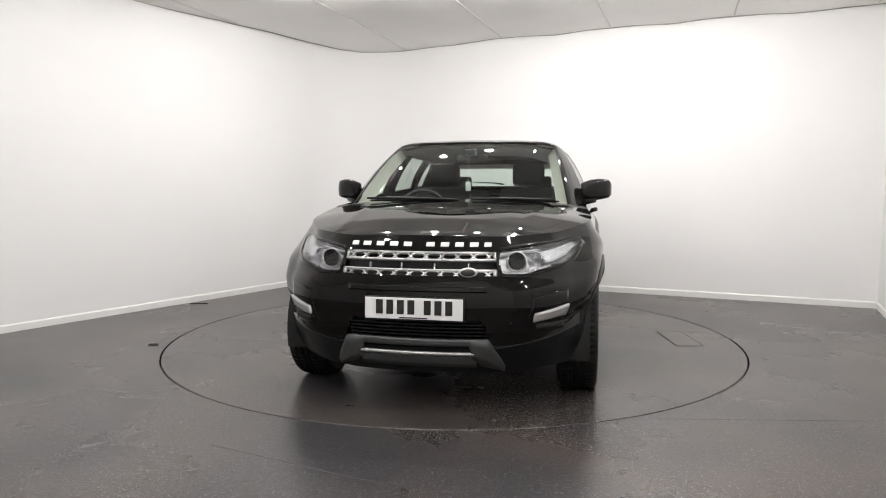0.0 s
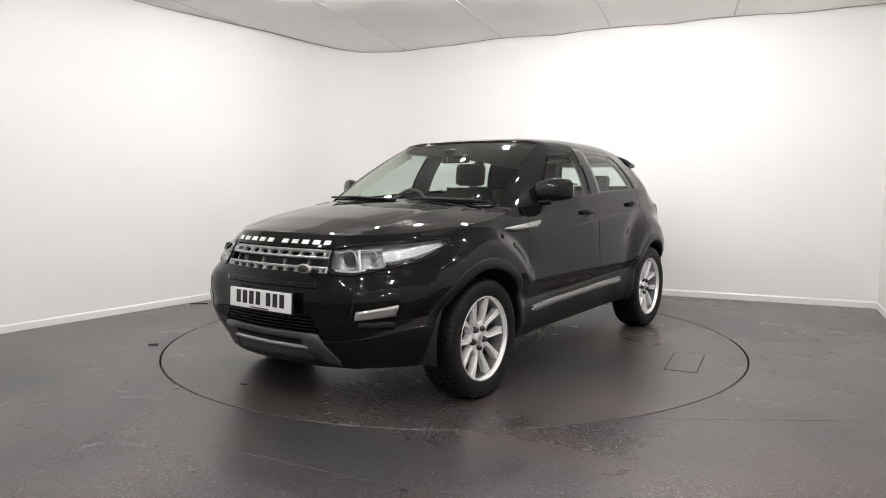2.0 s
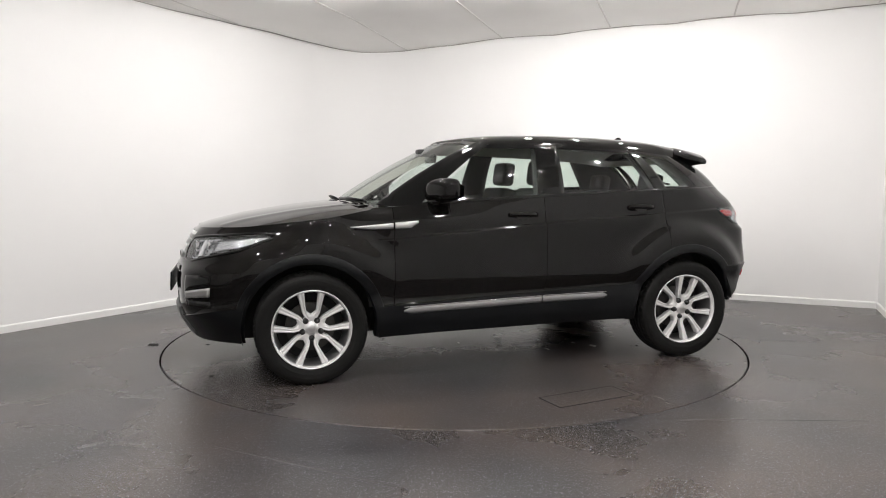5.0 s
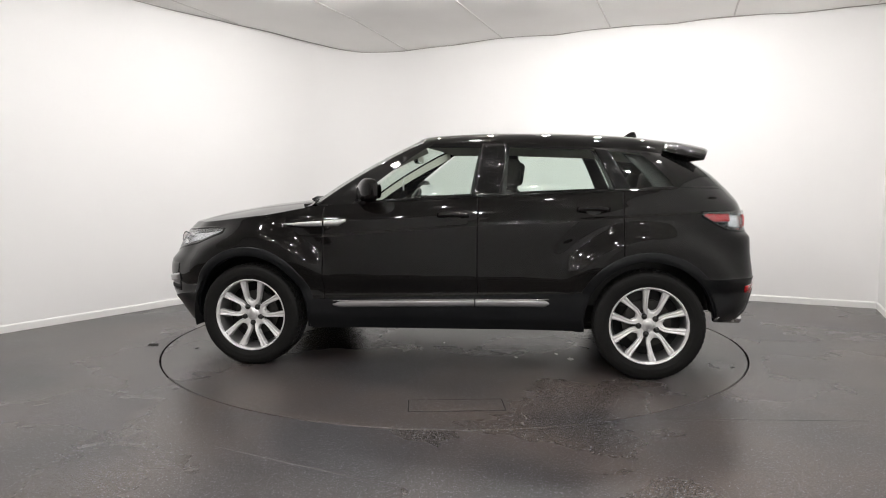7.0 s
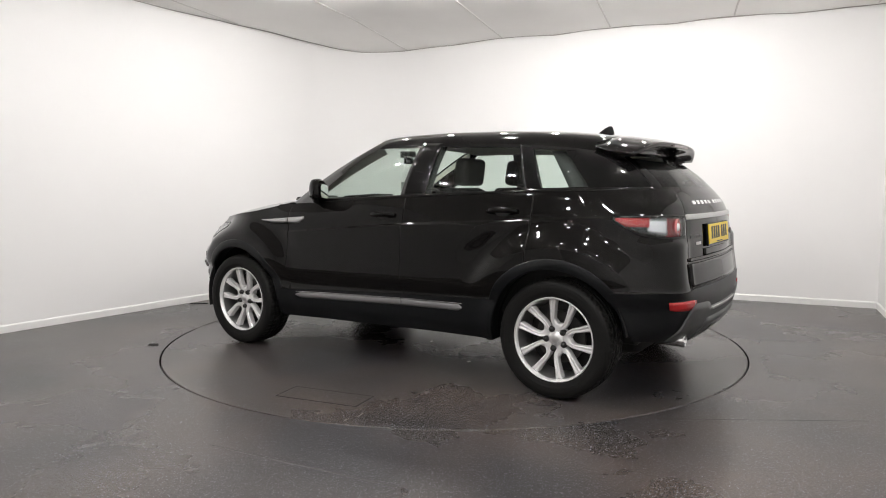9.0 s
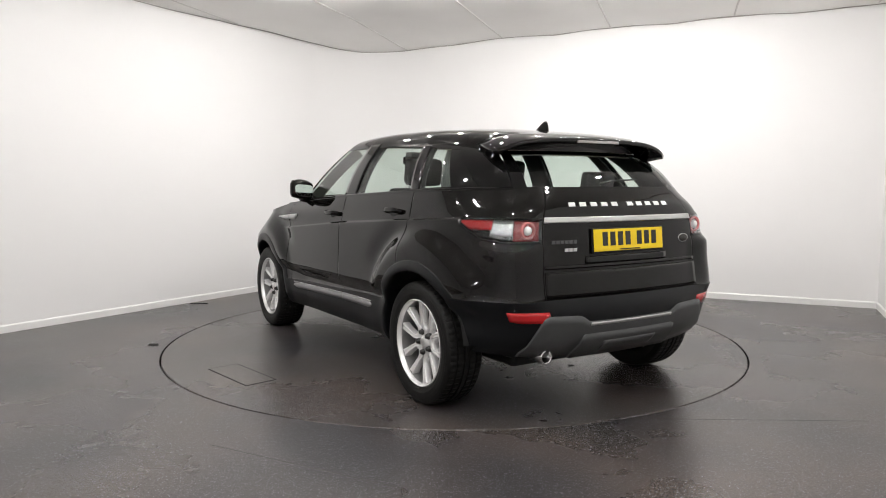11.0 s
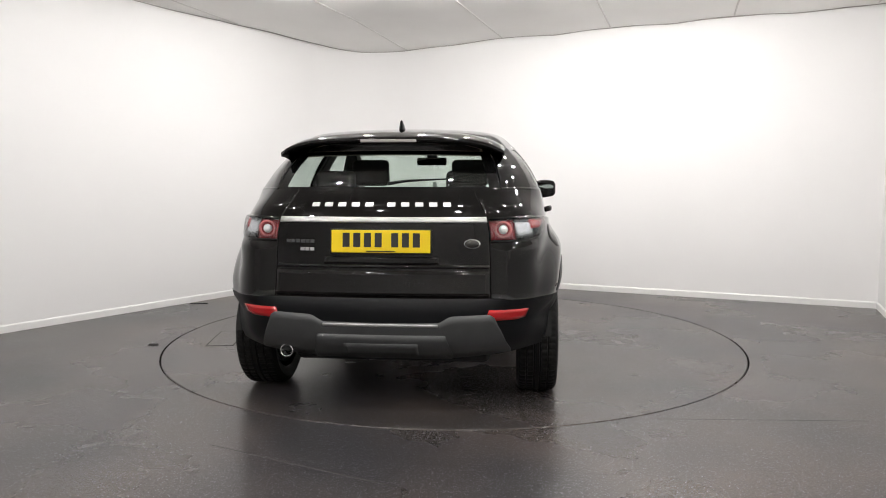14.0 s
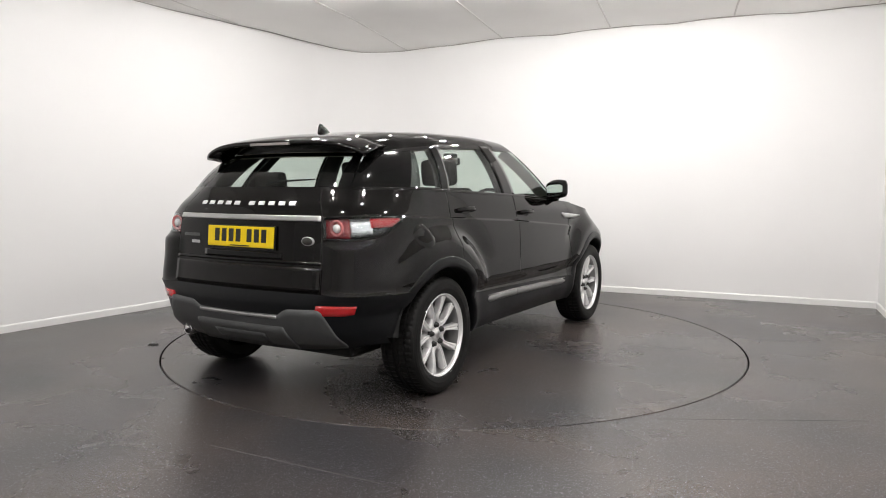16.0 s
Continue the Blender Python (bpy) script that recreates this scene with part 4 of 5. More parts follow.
def build_headlamps(car):
    lo = table_u([(UF(0.425), 0.800), (UF(0.45), 0.774), (UF(0.56), 0.770), (UF(0.66), 0.796), (u_x(1.80), 0.842), (u_x(1.66), 0.895), (u_x(1.575), 0.922)])
    hi = table_u([(UF(0.425), 0.870), (UF(0.445), 0.897), (UF(0.52), 0.906), (UF(0.66), 0.917), (u_x(1.80), 0.932), (u_x(1.66), 0.938), (u_x(1.575), 0.930)])
    us = span(UF(0.427), u_x(1.577), 36)
    for s in (1, -1):
        bm = bmesh.new()
        patch(bm, skin, us, lambda u: lo(u) - 0.006, lambda u: hi(u) + 0.006, 6, -0.055, 0.01, (s,))
        lamp = part("headlight", bm, M_FACET, car, "clear headlight with chrome projector", smooth=False)
        bm = bmesh.new()
        patch(bm, skin, us, lo, hi, 8, 0.002, 0.003, (s,))
        part("lens", bm, M_LENS, lamp, "clear plastic lens", smooth=True)
        for a, b in ((lambda u: lo(u) - 0.014, lo), (hi, lambda u: hi(u) + 0.010)):
            bm = bmesh.new()
            patch(bm, skin, us, a, b, 2, 0.003, 0.05, (s,))
            part("bezel", bm, M_PIANO, lamp, smooth=True)
        bm = bmesh.new()
        patch(bm, skin, span(UF(0.417), UF(0.432), 2), lo, hi, 6, 0.003, 0.05, (s,))
        part("bezel", bm, M_PIANO, lamp, smooth=True)
        # bright bowls, projector, and the blade that runs back along the wing
        for yy, zz, r, glassy in ((0.525, 0.838, 0.050, True), (0.640, 0.856, 0.028, False)):
            c = skin(UF(yy), zz)
            at = (c.x - 0.030, c.y * s, zz)
            bm = bmesh.new()
            ring_x(bm, [(r * 1.12, 0.012), (r, 0.016), (r * 0.92, 0.010), (r * 0.80, -0.008), (r * 0.55, -0.018), (0.0, -0.020)], 32, at)
            part("reflector_bowl", bm, M_CHROME, lamp, "chrome reflector bowl", smooth=True)
            bm = bmesh.new()
            if glassy:
                ring_x(bm, [(0.0, 0.020), (r * 0.25, 0.018), (r * 0.45, 0.010), (r * 0.56, -0.004), (r * 0.60, -0.012)], 24, at)
                part("projector", bm, M_PIANO, lamp, "dark glass projector lens", smooth=True)
            else:
                ring_x(bm, [(0.0, 0.006), (r * 0.3, 0.004), (r * 0.42, -0.008)], 20, at)
                part("bulb_cover", bm, M_SILVER, lamp, smooth=True)
        bm = bmesh.new()
        mid = lambda u: (lo(u) + hi(u)) / 2
        patch(bm, skin, span(UF(0.69), u_x(1.61), 14), lambda u: lo(u) * 0.75 + hi(u) * 0.25, lambda u: lo(u) * 0.15 + hi(u) * 0.85, 4, -0.016, 0.02, (s,))
        part("running_light_blade", bm, M_FACET, lamp, "pale running light blade", smooth=True)
        bm = bmesh.new()
        patch(bm, skin, span(UF(0.435), UF(0.70), 14), lambda u: lo(u) + 0.004, lambda u: lo(u) + 0.022, 2, -0.018, 0.02, (s,))
        part("lower_reflector", bm, M_CHROME, lamp, smooth=True)
        bm = bmesh.new()
        patch(bm, skin, span(UF(0.435), UF(0.70), 14), lambda u: hi(u) - 0.016, lambda u: hi(u) - 0.004, 2, -0.018, 0.02, (s,))
        part("upper_reflector", bm, M_FACET, lamp, smooth=True)
        bm = bmesh.new()
        patch(bm, skin, span(UF(0.578), UF(0.592), 2), lambda u: lo(u) + 0.01, lambda u: hi(u) - 0.01, 3, -0.016, 0.02, (s,))
        part("divider", bm, M_CLEARLAMP, lamp, smooth=True)


def flat(v):
    return lambda u: v


def build_front(car, body):
    bumper = body["front_bumper", 1]
    # grille: dark recess, two silver honeycomb bars
    bm = bmesh.new()
    patch(bm, skin, span(0, UF(0.45), 24), flat(0.735), flat(0.908), 4, -0.06, 0.01, (1, -1))
    grille = part("grille", bm, M_GAP, car, "black grille with two silver honeycomb bars")
    for z0, z1, w in ((0.846, 0.893, 0.424), (0.757, 0.803, 0.420)):
        for a, b in ((z0, z0 + 0.010), (z1 - 0.009, z1)):
            bm = bmesh.new()
            patch(bm, skin, span(0, UF(w), 24), flat(a), flat(b), 2, -0.004, 0.02, (1, -1))
            part("grille_rail", bm, M_SILVER, grille, "silver grille rail", smooth=True)
        for s in (1, -1):
            bm = bmesh.new()
            patch(bm, skin, span(UF(w - 0.018), UF(w), 2), flat(z0), flat(z1), 2, -0.004, 0.02, (s,))
            part("grille_end", bm, M_SILVER, grille, smooth=True)
        zc, amp, ul = (z0 + z1) / 2, (z1 - z0) / 2 - 0.007, UF(w - 0.006)
        for ph in (0.0, math.pi):
            wave = lambda u, ph=ph: zc + amp * max(-1.0, min(1.0, 1.5 * math.cos(2 * math.pi * (u / ul) * 2.5 + ph)))
            bm = bmesh.new()
            patch(bm, skin, span(0, ul, 120), lambda u: wave(u) - 0.0045, lambda u: wave(u) + 0.0045, 1, -0.007, 0.02, (1, -1))
            part("honeycomb_rib", bm, M_SILVER, grille)
    for y in (-0.27, -0.09, 0.09, 0.27):
        bm = bmesh.new()
        patch(bm, skin, span(UF(abs(y)) - 0.003, UF(abs(y)) + 0.003, 2), flat(0.808), flat(0.838), 2, -0.02, 0.02, (1 if y > 0 else -1,))
        part("grille_clip", bm, M_SILVER, grille)
    # oval maker's badge as a plain shape
    bm = bmesh.new()
    c = skin(UF(0.272), 0.787)
    ring_x(bm, [(0.0, 0.008), (0.034, 0.007), (0.040, 0.004), (0.042, -0.004)], 32, (0, 0, 0))
    for v in bm.verts:
        v.co = Vector((c.x + 0.004 + v.co.x - 0.16 * v.co.y, c.y + v.co.y * 1.15, 0.787 + v.co.z * 0.62))
    badge = part("badge", bm, M_SILVER, grille, "oval silver and dark badge", smooth=True)
    bm = bmesh.new()
    ring_x(bm, [(0.0, 0.0095), (0.030, 0.009), (0.033, 0.006)], 32, (0, 0, 0))
    for v in bm.verts:
        v.co = Vector((c.x + 0.004 + v.co.x - 0.16 * v.co.y, c.y + v.co.y * 1.15, 0.787 + v.co.z * 0.60))
    part("badge_field", bm, M_DARK, badge, smooth=True)
    # gloss bar over the plate
    bm = bmesh.new()
    patch(bm, skin, span(0, UF(0.37), 20), flat(0.684), flat(0.714), 4, 0.006, 0.03, (1, -1))
    part("bumper_bar", bm, M_PIANO, bumper, "gloss black bar", smooth=True)
    bm = bmesh.new()
    patch(bm, skin, span(0, UF(0.40), 20), flat(0.39), flat(0.545), 4, -0.05, 0.01, (1, -1))
    part("air_intake", bm, M_GAP, bumper, "black lower air intake")
    for k in range(6):
        bm = bmesh.new()
        z = 0.418 + 0.019 * k
        patch(bm, skin, span(0, UF(0.375), 16), flat(z), flat(z + 0.007), 1, -0.004, 0.03, (1, -1))
        part("intake_slat", bm, M_PLASTIC, bumper)
    # fog lamp pockets with silver blades; flat black panels stand for the shaded recesses
    for s in (1, -1):
        lo = table_u([(UF(0.54), 0.62), (UF(0.60), 0.484), (UF(0.77), 0.480), (UF(0.83), 0.50)])
        hi = table_u([(UF(0.54), 0.672), (UF(0.70), 0.684), (UF(0.83), 0.690)])
        bm = bmesh.new()
        patch(bm, skin, span(UF(0.596), UF(0.775), 14), lo, hi, 6, 0.0015, 0.004, (s,))
        pocket = part("fog_lamp_pocket", bm, M_PIANO, bumper, "flat gloss black panel for the shaded fog lamp recess", smooth=True)
        bm = bmesh.new()
        patch(bm, skin, span(UF(0.635), UF(0.775), 10), flat(0.494), flat(0.522), 2, 0.004, 0.006, (s,))
        part("lower_slot", bm, M_GAP, pocket, smooth=True)
        bm = bmesh.new()
        bl = table_u([(UF(0.592), 0.527), (UF(0.77), 0.556)])
        bh = table_u([(UF(0.592), 0.572), (UF(0.775), 0.613)])
        patch(bm, skin, span(UF(0.622), UF(0.775), 10), bl, bh, 4, 0.014, 0.03, (s,))
        part("silver_blade", bm, M_SILVER, pocket, "satin silver blade", smooth=True)
    # grey skid frame below the number plate
    bm = bmesh.new()
    lo = table_u([(0.0, 0.408), (UF(0.29), 0.408), (UF(0.31), 0.34), (UF(0.36), 0.295), (UF(0.49), 0.262)])
    hi = table_u([(0.0, 0.440), (UF(0.375), 0.442), (UF(0.395), 0.436), (UF(0.44), 0.365), (UF(0.495), 0.285)])
    patch(bm, skin, span(0, UF(0.49), 60), lo, hi, 3, 0.016, 0.03, (1, -1))
    skid = part("front_skid_plate", bm, M_GREY, car, "grey painted skid plate", smooth=True)
    bm = bmesh.new()
    patch(bm, skin, span(0, UF(0.335), 20), flat(0.285), flat(0.362), 3, 0.012, 0.03, (1, -1))
    part("lower_bar", bm, M_GREY, skid, smooth=True)
    bm = bmesh.new()
    patch(bm, skin, span(0, UF(0.315), 20), flat(0.358), flat(0.372), 2, 0.020, 0.03, (1, -1))
    part("bright_edge", bm, M_SILVER, skid, "bright silver edge", smooth=True)
    bm = bmesh.new()
    patch(bm, skin, span(0, UF(0.32), 20), flat(0.355), flat(0.412), 2, 0.002, 0.01, (1, -1))
    part("slot", bm, M_GAP, skid)


def plain_letters(parent, spots, fn, z0, z1, off, material, name="letter_bar"):
    """Plain bars where raised lettering stands."""
    for a, b in spots:
        bm = bmesh.new()
        y0, y1 = min(a, b), max(a, b)
        for q0, q1, s in ([(y0, y1, 1)] if y0 >= 0 else [(-y1, -y0, -1)]):
            patch(bm, skin, span(fn(q0), fn(q1), 2), flat(z0), flat(z1), 2, off, 0.006, (s,))
        part(name, bm, material, parent, smooth=False)


def word_spots(y_from, y_to, counts, gap, word_gap):
    """Bars from y_from to y_to, in words, none across the middle line."""
    total = sum(counts) + gap * (sum(counts) - len(counts)) + word_gap * (len(counts) - 1)
    w = abs(y_to - y_from) / total
    d = 1 if y_to > y_from else -1
    out, y = [], y_from
    for i, c in enumerate(counts):
        for k in range(c):
            a, b = y, y + d * w
            if a * b < 0:
                out += [(a, 0.0), (0.0, b)]
            else:
                out.append((a, b))
            y = b + d * w * gap
        y += d * w * (word_gap - gap)
    return out


def build_plate(parent, x, z, width, height, tilt, material, rear):
    """A number plate whose characters are plain bars."""
    m = Matrix.Translation((x, 0, z)) @ Matrix.Rotation(radians(tilt), 4, "Y")
    s = -1 if rear else 1
    bm = bmesh.new()
    box(bm, -0.004, 0.004, -width / 2, width / 2, -height / 2, height / 2, 0.003, m)
    plate = part("number_plate", bm, material, parent, "%s number plate with black characters" % ("yellow rear" if rear else "white front"))
    bm = bmesh.new()
    box(bm, -0.006 - s * 0.007, 0.006 - s * 0.007, -width / 2 - 0.008, width / 2 + 0.008, -height / 2 - 0.010, height / 2 + 0.006, 0.004, m)
    part("plate_holder", bm, M_PLASTIC, plate)
    cw, ch, gap = 0.044, 0.074, 0.0125
    ys, y = [], -0.200
    for k in range(7):
        if k == 4:
            y += 0.030
        ys.append(y)
        y += cw + gap
    for y in ys:
        y = y if not rear else -y - cw * 0.84
        bm = bmesh.new()
        box(bm, s * 0.0045 - 0.001, s * 0.0045 + 0.001, y, y + cw * 0.84, 0.007 - ch / 2, 0.007 + ch / 2, 0.0, m)
        part("character_bar", bm, M_INK, plate)
    bm = bmesh.new()
    box(bm, s * 0.0045 - 0.001, s * 0.0045 + 0.001, -0.075, 0.075, -height / 2 + 0.005, -height / 2 + 0.011, 0.0, m)
    part("dealer_bar", bm, M_INK, plate)
    return plate


def build_tail(car, body):
    gate = body["tailgate", 1]
    lo = table_u([(u_x(-1.645), 1.052), (u_x(-1.76), 0.985), (u_x(-1.80), 0.966), (UR(0.76), 0.953), (UR(0.572), 0.952)])
    hi = table_u([(u_x(-1.645), 1.064), (u_x(-1.72), 1.066), (UR(0.70), 1.066), (UR(0.572), 1.060)])
    us = span(u_x(-1.65), UR(0.574), 30)
    for s in (1, -1):
        bm = bmesh.new()
        patch(bm, skin, us, lambda u: lo(u) - 0.008, lambda u: hi(u) + 0.006, 4, -0.045, 0.01, (s,))
        lamp = part("tail_light", bm, M_PIANO, car, "clear and red tail light cluster")
        bm = bmesh.new()
        patch(bm, skin, us, lo, hi, 6, 0.003, 0.003, (s,))
        part("lens", bm, M_LENS, lamp, "clear lens", smooth=True)
        for a, b in ((lambda u: lo(u) - 0.010, lambda u: lo(u) + 0.002), (lambda u: hi(u) - 0.002, lambda u: hi(u) + 0.008)):
            bm = bmesh.new()
            patch(bm, skin, us, a, b, 2, 0.003, 0.04, (s,))
            part("bezel", bm, M_PIANO, lamp, smooth=True)
        a, b = u_x(-1.655), UR(0.80)
        bm = bmesh.new()
        red_lo = lambda u: max(lo(u) + 0.004, 1.012)
        patch(bm, skin, span(a, b, 12), red_lo, lambda u: hi(u) - 0.004, 3, -0.006, 0.02, (s,))
        part("red_strip", bm, M_RED, lamp, "red lamp strip", smooth=True)
        bm = bmesh.new()
        patch(bm, skin, span(u_x(-1.83), UR(0.715), 10), lambda u: lo(u) + 0.012, lambda u: 1.008 if u < UR(0.80) else hi(u) - 0.006, 3, -0.010, 0.02, (s,))
        part("clear_insert", bm, M_FACET, lamp, "frosted clear insert", smooth=True)
        bm = bmesh.new()
        patch(bm, skin, span(UR(0.712), UR(0.578), 8), lambda u: lo(u) + 0.004, lambda u: hi(u) - 0.004, 3, -0.022, 0.01, (s,))
        part("red_field", bm, mat_once("deep_red_insert"), lamp, "deep red insert", smooth=True)
        c = skin(UR(0.645), 1.008, -0.010)
        for r0, prof, mt, nm in ((1, [(0.046, 0.0), (0.046, -0.008), (0.036, -0.010), (0.033, 0.0)], M_PINK, "lamp_ring"),
                                 (1, [(0.024, 0.0), (0.020, -0.012), (0.010, -0.016), (0.0, -0.017)], M_LETTER, "reversing_bulb")):
            bm = bmesh.new()
            ring_x(bm, prof, 28, (c.x, c.y * s, c.z))
            part(nm, bm, mt, lamp, smooth=True)
        # red reflector in the bumper
        bm = bmesh.new()
        rl = table_u([(UR(0.76), 0.556), (UR(0.72), 0.546), (UR(0.56), 0.543)])
        rh = table_u([(UR(0.76), 0.600), (UR(0.56), 0.597)])
        patch(bm, skin, span(UR(0.76), UR(0.562), 10), rl, rh, 3, 0.013, 0.02, (s,))
        part("reflector", bm, M_RED, body["rear_bumper", 1], "red reflector", smooth=True)
    bm = bmesh.new()
    patch(bm, skin, span(UR(0.562), PLEN, 24), flat(1.043), flat(1.071), 4, 0.010, 0.02, (1, -1))
    part("silver_bar", bm, M_SILVER, gate, "satin silver tailgate bar", smooth=True)
    bm = bmesh.new()
    patch(bm, skin, span(UR(0.560), PLEN, 24), flat(0.664), flat(0.792), 6, 0.014, 0.03, (1, -1))
    part("lower_panel", bm, M_PAINT, gate, smooth=True)
    bm = bmesh.new()
    patch(bm, skin, span(UR(0.560), PLEN, 24), flat(0.806), flat(0.824), 2, 0.010, 0.02, (1, -1))
    part("release_ledge", bm, M_PIANO, gate, smooth=True)
    bm = bmesh.new()
    patch(bm, skin, span(UR(0.30), PLEN, 12), flat(0.826), flat(0.866), 3, 0.008, 0.03, (1, -1))
    part("plate_lamp_housing", bm, M_PIANO, gate, smooth=True)
    build_plate(gate, -2.022, 0.947, 0.52, 0.118, 5, M_YELLOW, True)
    plain_letters(gate, word_spots(0.404, -0.385, (5, 5), 0.75, 1.8), UR, 1.126, 1.146, 0.004, M_LETTER)
    plain_letters(gate, word_spots(0.515, 0.36, (6,), 0.25, 1.0), UR, 0.936, 0.954, 0.004, M_GREY)
    plain_letters(gate, word_spots(0.435, 0.36, (3,), 0.25, 1.0), UR, 0.895, 0.912, 0.004, M_SILVER)
    c = skin(UR(0.475), 0.94)
    for r, f, mt, nm in ((0.040, 0.006, M_SILVER, "badge"), (0.034, 0.009, M_DARK, "badge_field")):
        bm = bmesh.new()
        ring_x(bm, [(0.0, -f), (r - 0.004, -f), (r, -f + 0.003), (r, 0.004)], 28, (c.x, 0, 0))
        for v in bm.verts:
            v.co = Vector((v.co.x, -c.y + v.co.y * 1.1, 0.935 + v.co.z * 0.62))
        part(nm, bm, mt, gate, "oval silver and dark badge" if nm == "badge" else "", smooth=True)
    # grey skid plate
    bm = bmesh.new()
    hi = table_u([(UR(0.70), 0.375), (UR(0.66), 0.44), (UR(0.605), 0.558), (UR(0.575), 0.574), (UR(0.385), 0.566), (UR(0.365), 0.560), (UR(0.315), 0.530), (PLEN, 0.527)])
    lo = table_u([(UR(0.70), 0.368), (UR(0.58), 0.352), (UR(0.39), 0.33), (PLEN, 0.33)])
    patch(bm, skin, span(UR(0.695), PLEN, 70), lo, hi, 6, 0.016, 0.04, (1, -1))
    skid = part("rear_skid_plate", bm, M_GREY, car, "grey painted rear skid plate", smooth=True)
    bm = bmesh.new()
    hi2 = table_u([(UR(0.385), 0.36), (UR(0.345), 0.466), (PLEN, 0.466)])
    patch(bm, skin, span(UR(0.385), PLEN, 30), flat(0.335), hi2, 4, 0.026, 0.03, (1, -1))
    part("centre_panel", bm, M_GREY, skid, smooth=True)
    bm = bmesh.new()
    patch(bm, skin, span(UR(0.20), PLEN, 12), flat(0.36), flat(0.425), 3, 0.029, 0.01, (1, -1))
    part("towing_cover", bm, M_GREY, skid, smooth=True)
    bm = bmesh.new()
    patch(bm, skin, span(UR(0.31), PLEN, 16), flat(0.512), flat(0.527), 2, 0.021, 0.02, (1, -1))
    part("upper_edge", bm, M_SILVER, skid, smooth=True)
    # exhaust
    bm = bmesh.new()
    ring_x(bm, [(0.028, 0.14), (0.037, 0.13), (0.037, -0.03), (0.033, -0.036), (0.029, -0.03), (0.027, 0.10), (0.0, 0.10)], 28, (-1.940, 0.530, 0.349))
    part("exhaust_pipe", bm, M_CHROME, car, "chrome exhaust tail pipe", smooth=True)
    # roof spoiler over the rear window
    rows = []
    for k in range(41):
        y = -0.632 + 1.264 * k / 40
        e = abs(y) / 0.632
        drop = 0.055 * e ** 6 + 0.018 * e ** 2
        xt = -1.775 + 0.05 * e ** 2 + 0.03 * e ** 8
        zt = 1.500 - drop
        x0 = -1.44
        z0 = 1.558 - 0.040 * e ** 2 - 0.050 * e ** 6
        rows.append([Vector((x0, y * 0.97, z0)), Vector((x0 - 0.12, y * 0.985, z0 * 0.64 + zt * 0.36 + 0.010)), Vector((xt + 0.10, y, z0 * 0.3 + zt * 0.7 + 0.009)), Vector((xt + 0.02, y, zt + 0.004)), Vector((xt, y, zt - 0.006)),
                     Vector((xt + 0.006, y, zt - 0.026)), Vector((xt + 0.05, y * 0.99, zt - 0.030)), Vector((xt + 0.16, y * 0.97, zt - 0.030 - 0.02 * e ** 4)), Vector((x0 - 0.06, y * 0.95, 1.45)), Vector((x0, y * 0.94, 1.46))])
    bm = bmesh.new()
    vv = grid_mesh(bm, rows, close=True)
    bm.faces.new(vv[0])
    bm.faces.new(vv[-1][::-1])
    bmesh.ops.recalc_face_normals(bm, faces=bm.faces)
    wing = part("roof_spoiler", bm, M_PAINT, gate, "gloss black roof spoiler", smooth=True)
    bm = bmesh.new()
    box(bm, -1.781, -1.766, -0.155, 0.155, 1.472, 1.488, 0.003)
    part("brake_light", bm, mat_once("clear_brake_lamp"), wing, "slim clear high brake light")
    bm = bmesh.new()
    tube(bm, [(-1.80, 0.0, 1.245), (-1.775, -0.10, 1.262), (-1.755, -0.33, 1.272)], [0.010, 0.007, 0.004])
    part("rear_wiper", bm, M_PLASTIC, gate, "black rear wiper", smooth=True)


def mat_once(name):
    if name in bpy.data.materials:
        return bpy.data.materials[name]
    if name == "deep_red_insert":
        return mat(name, (0.34, 0.035, 0.04), 0.2, coat=0.5)
    return mat(name, (0.35, 0.32, 0.32), 0.2, metal=0.3)


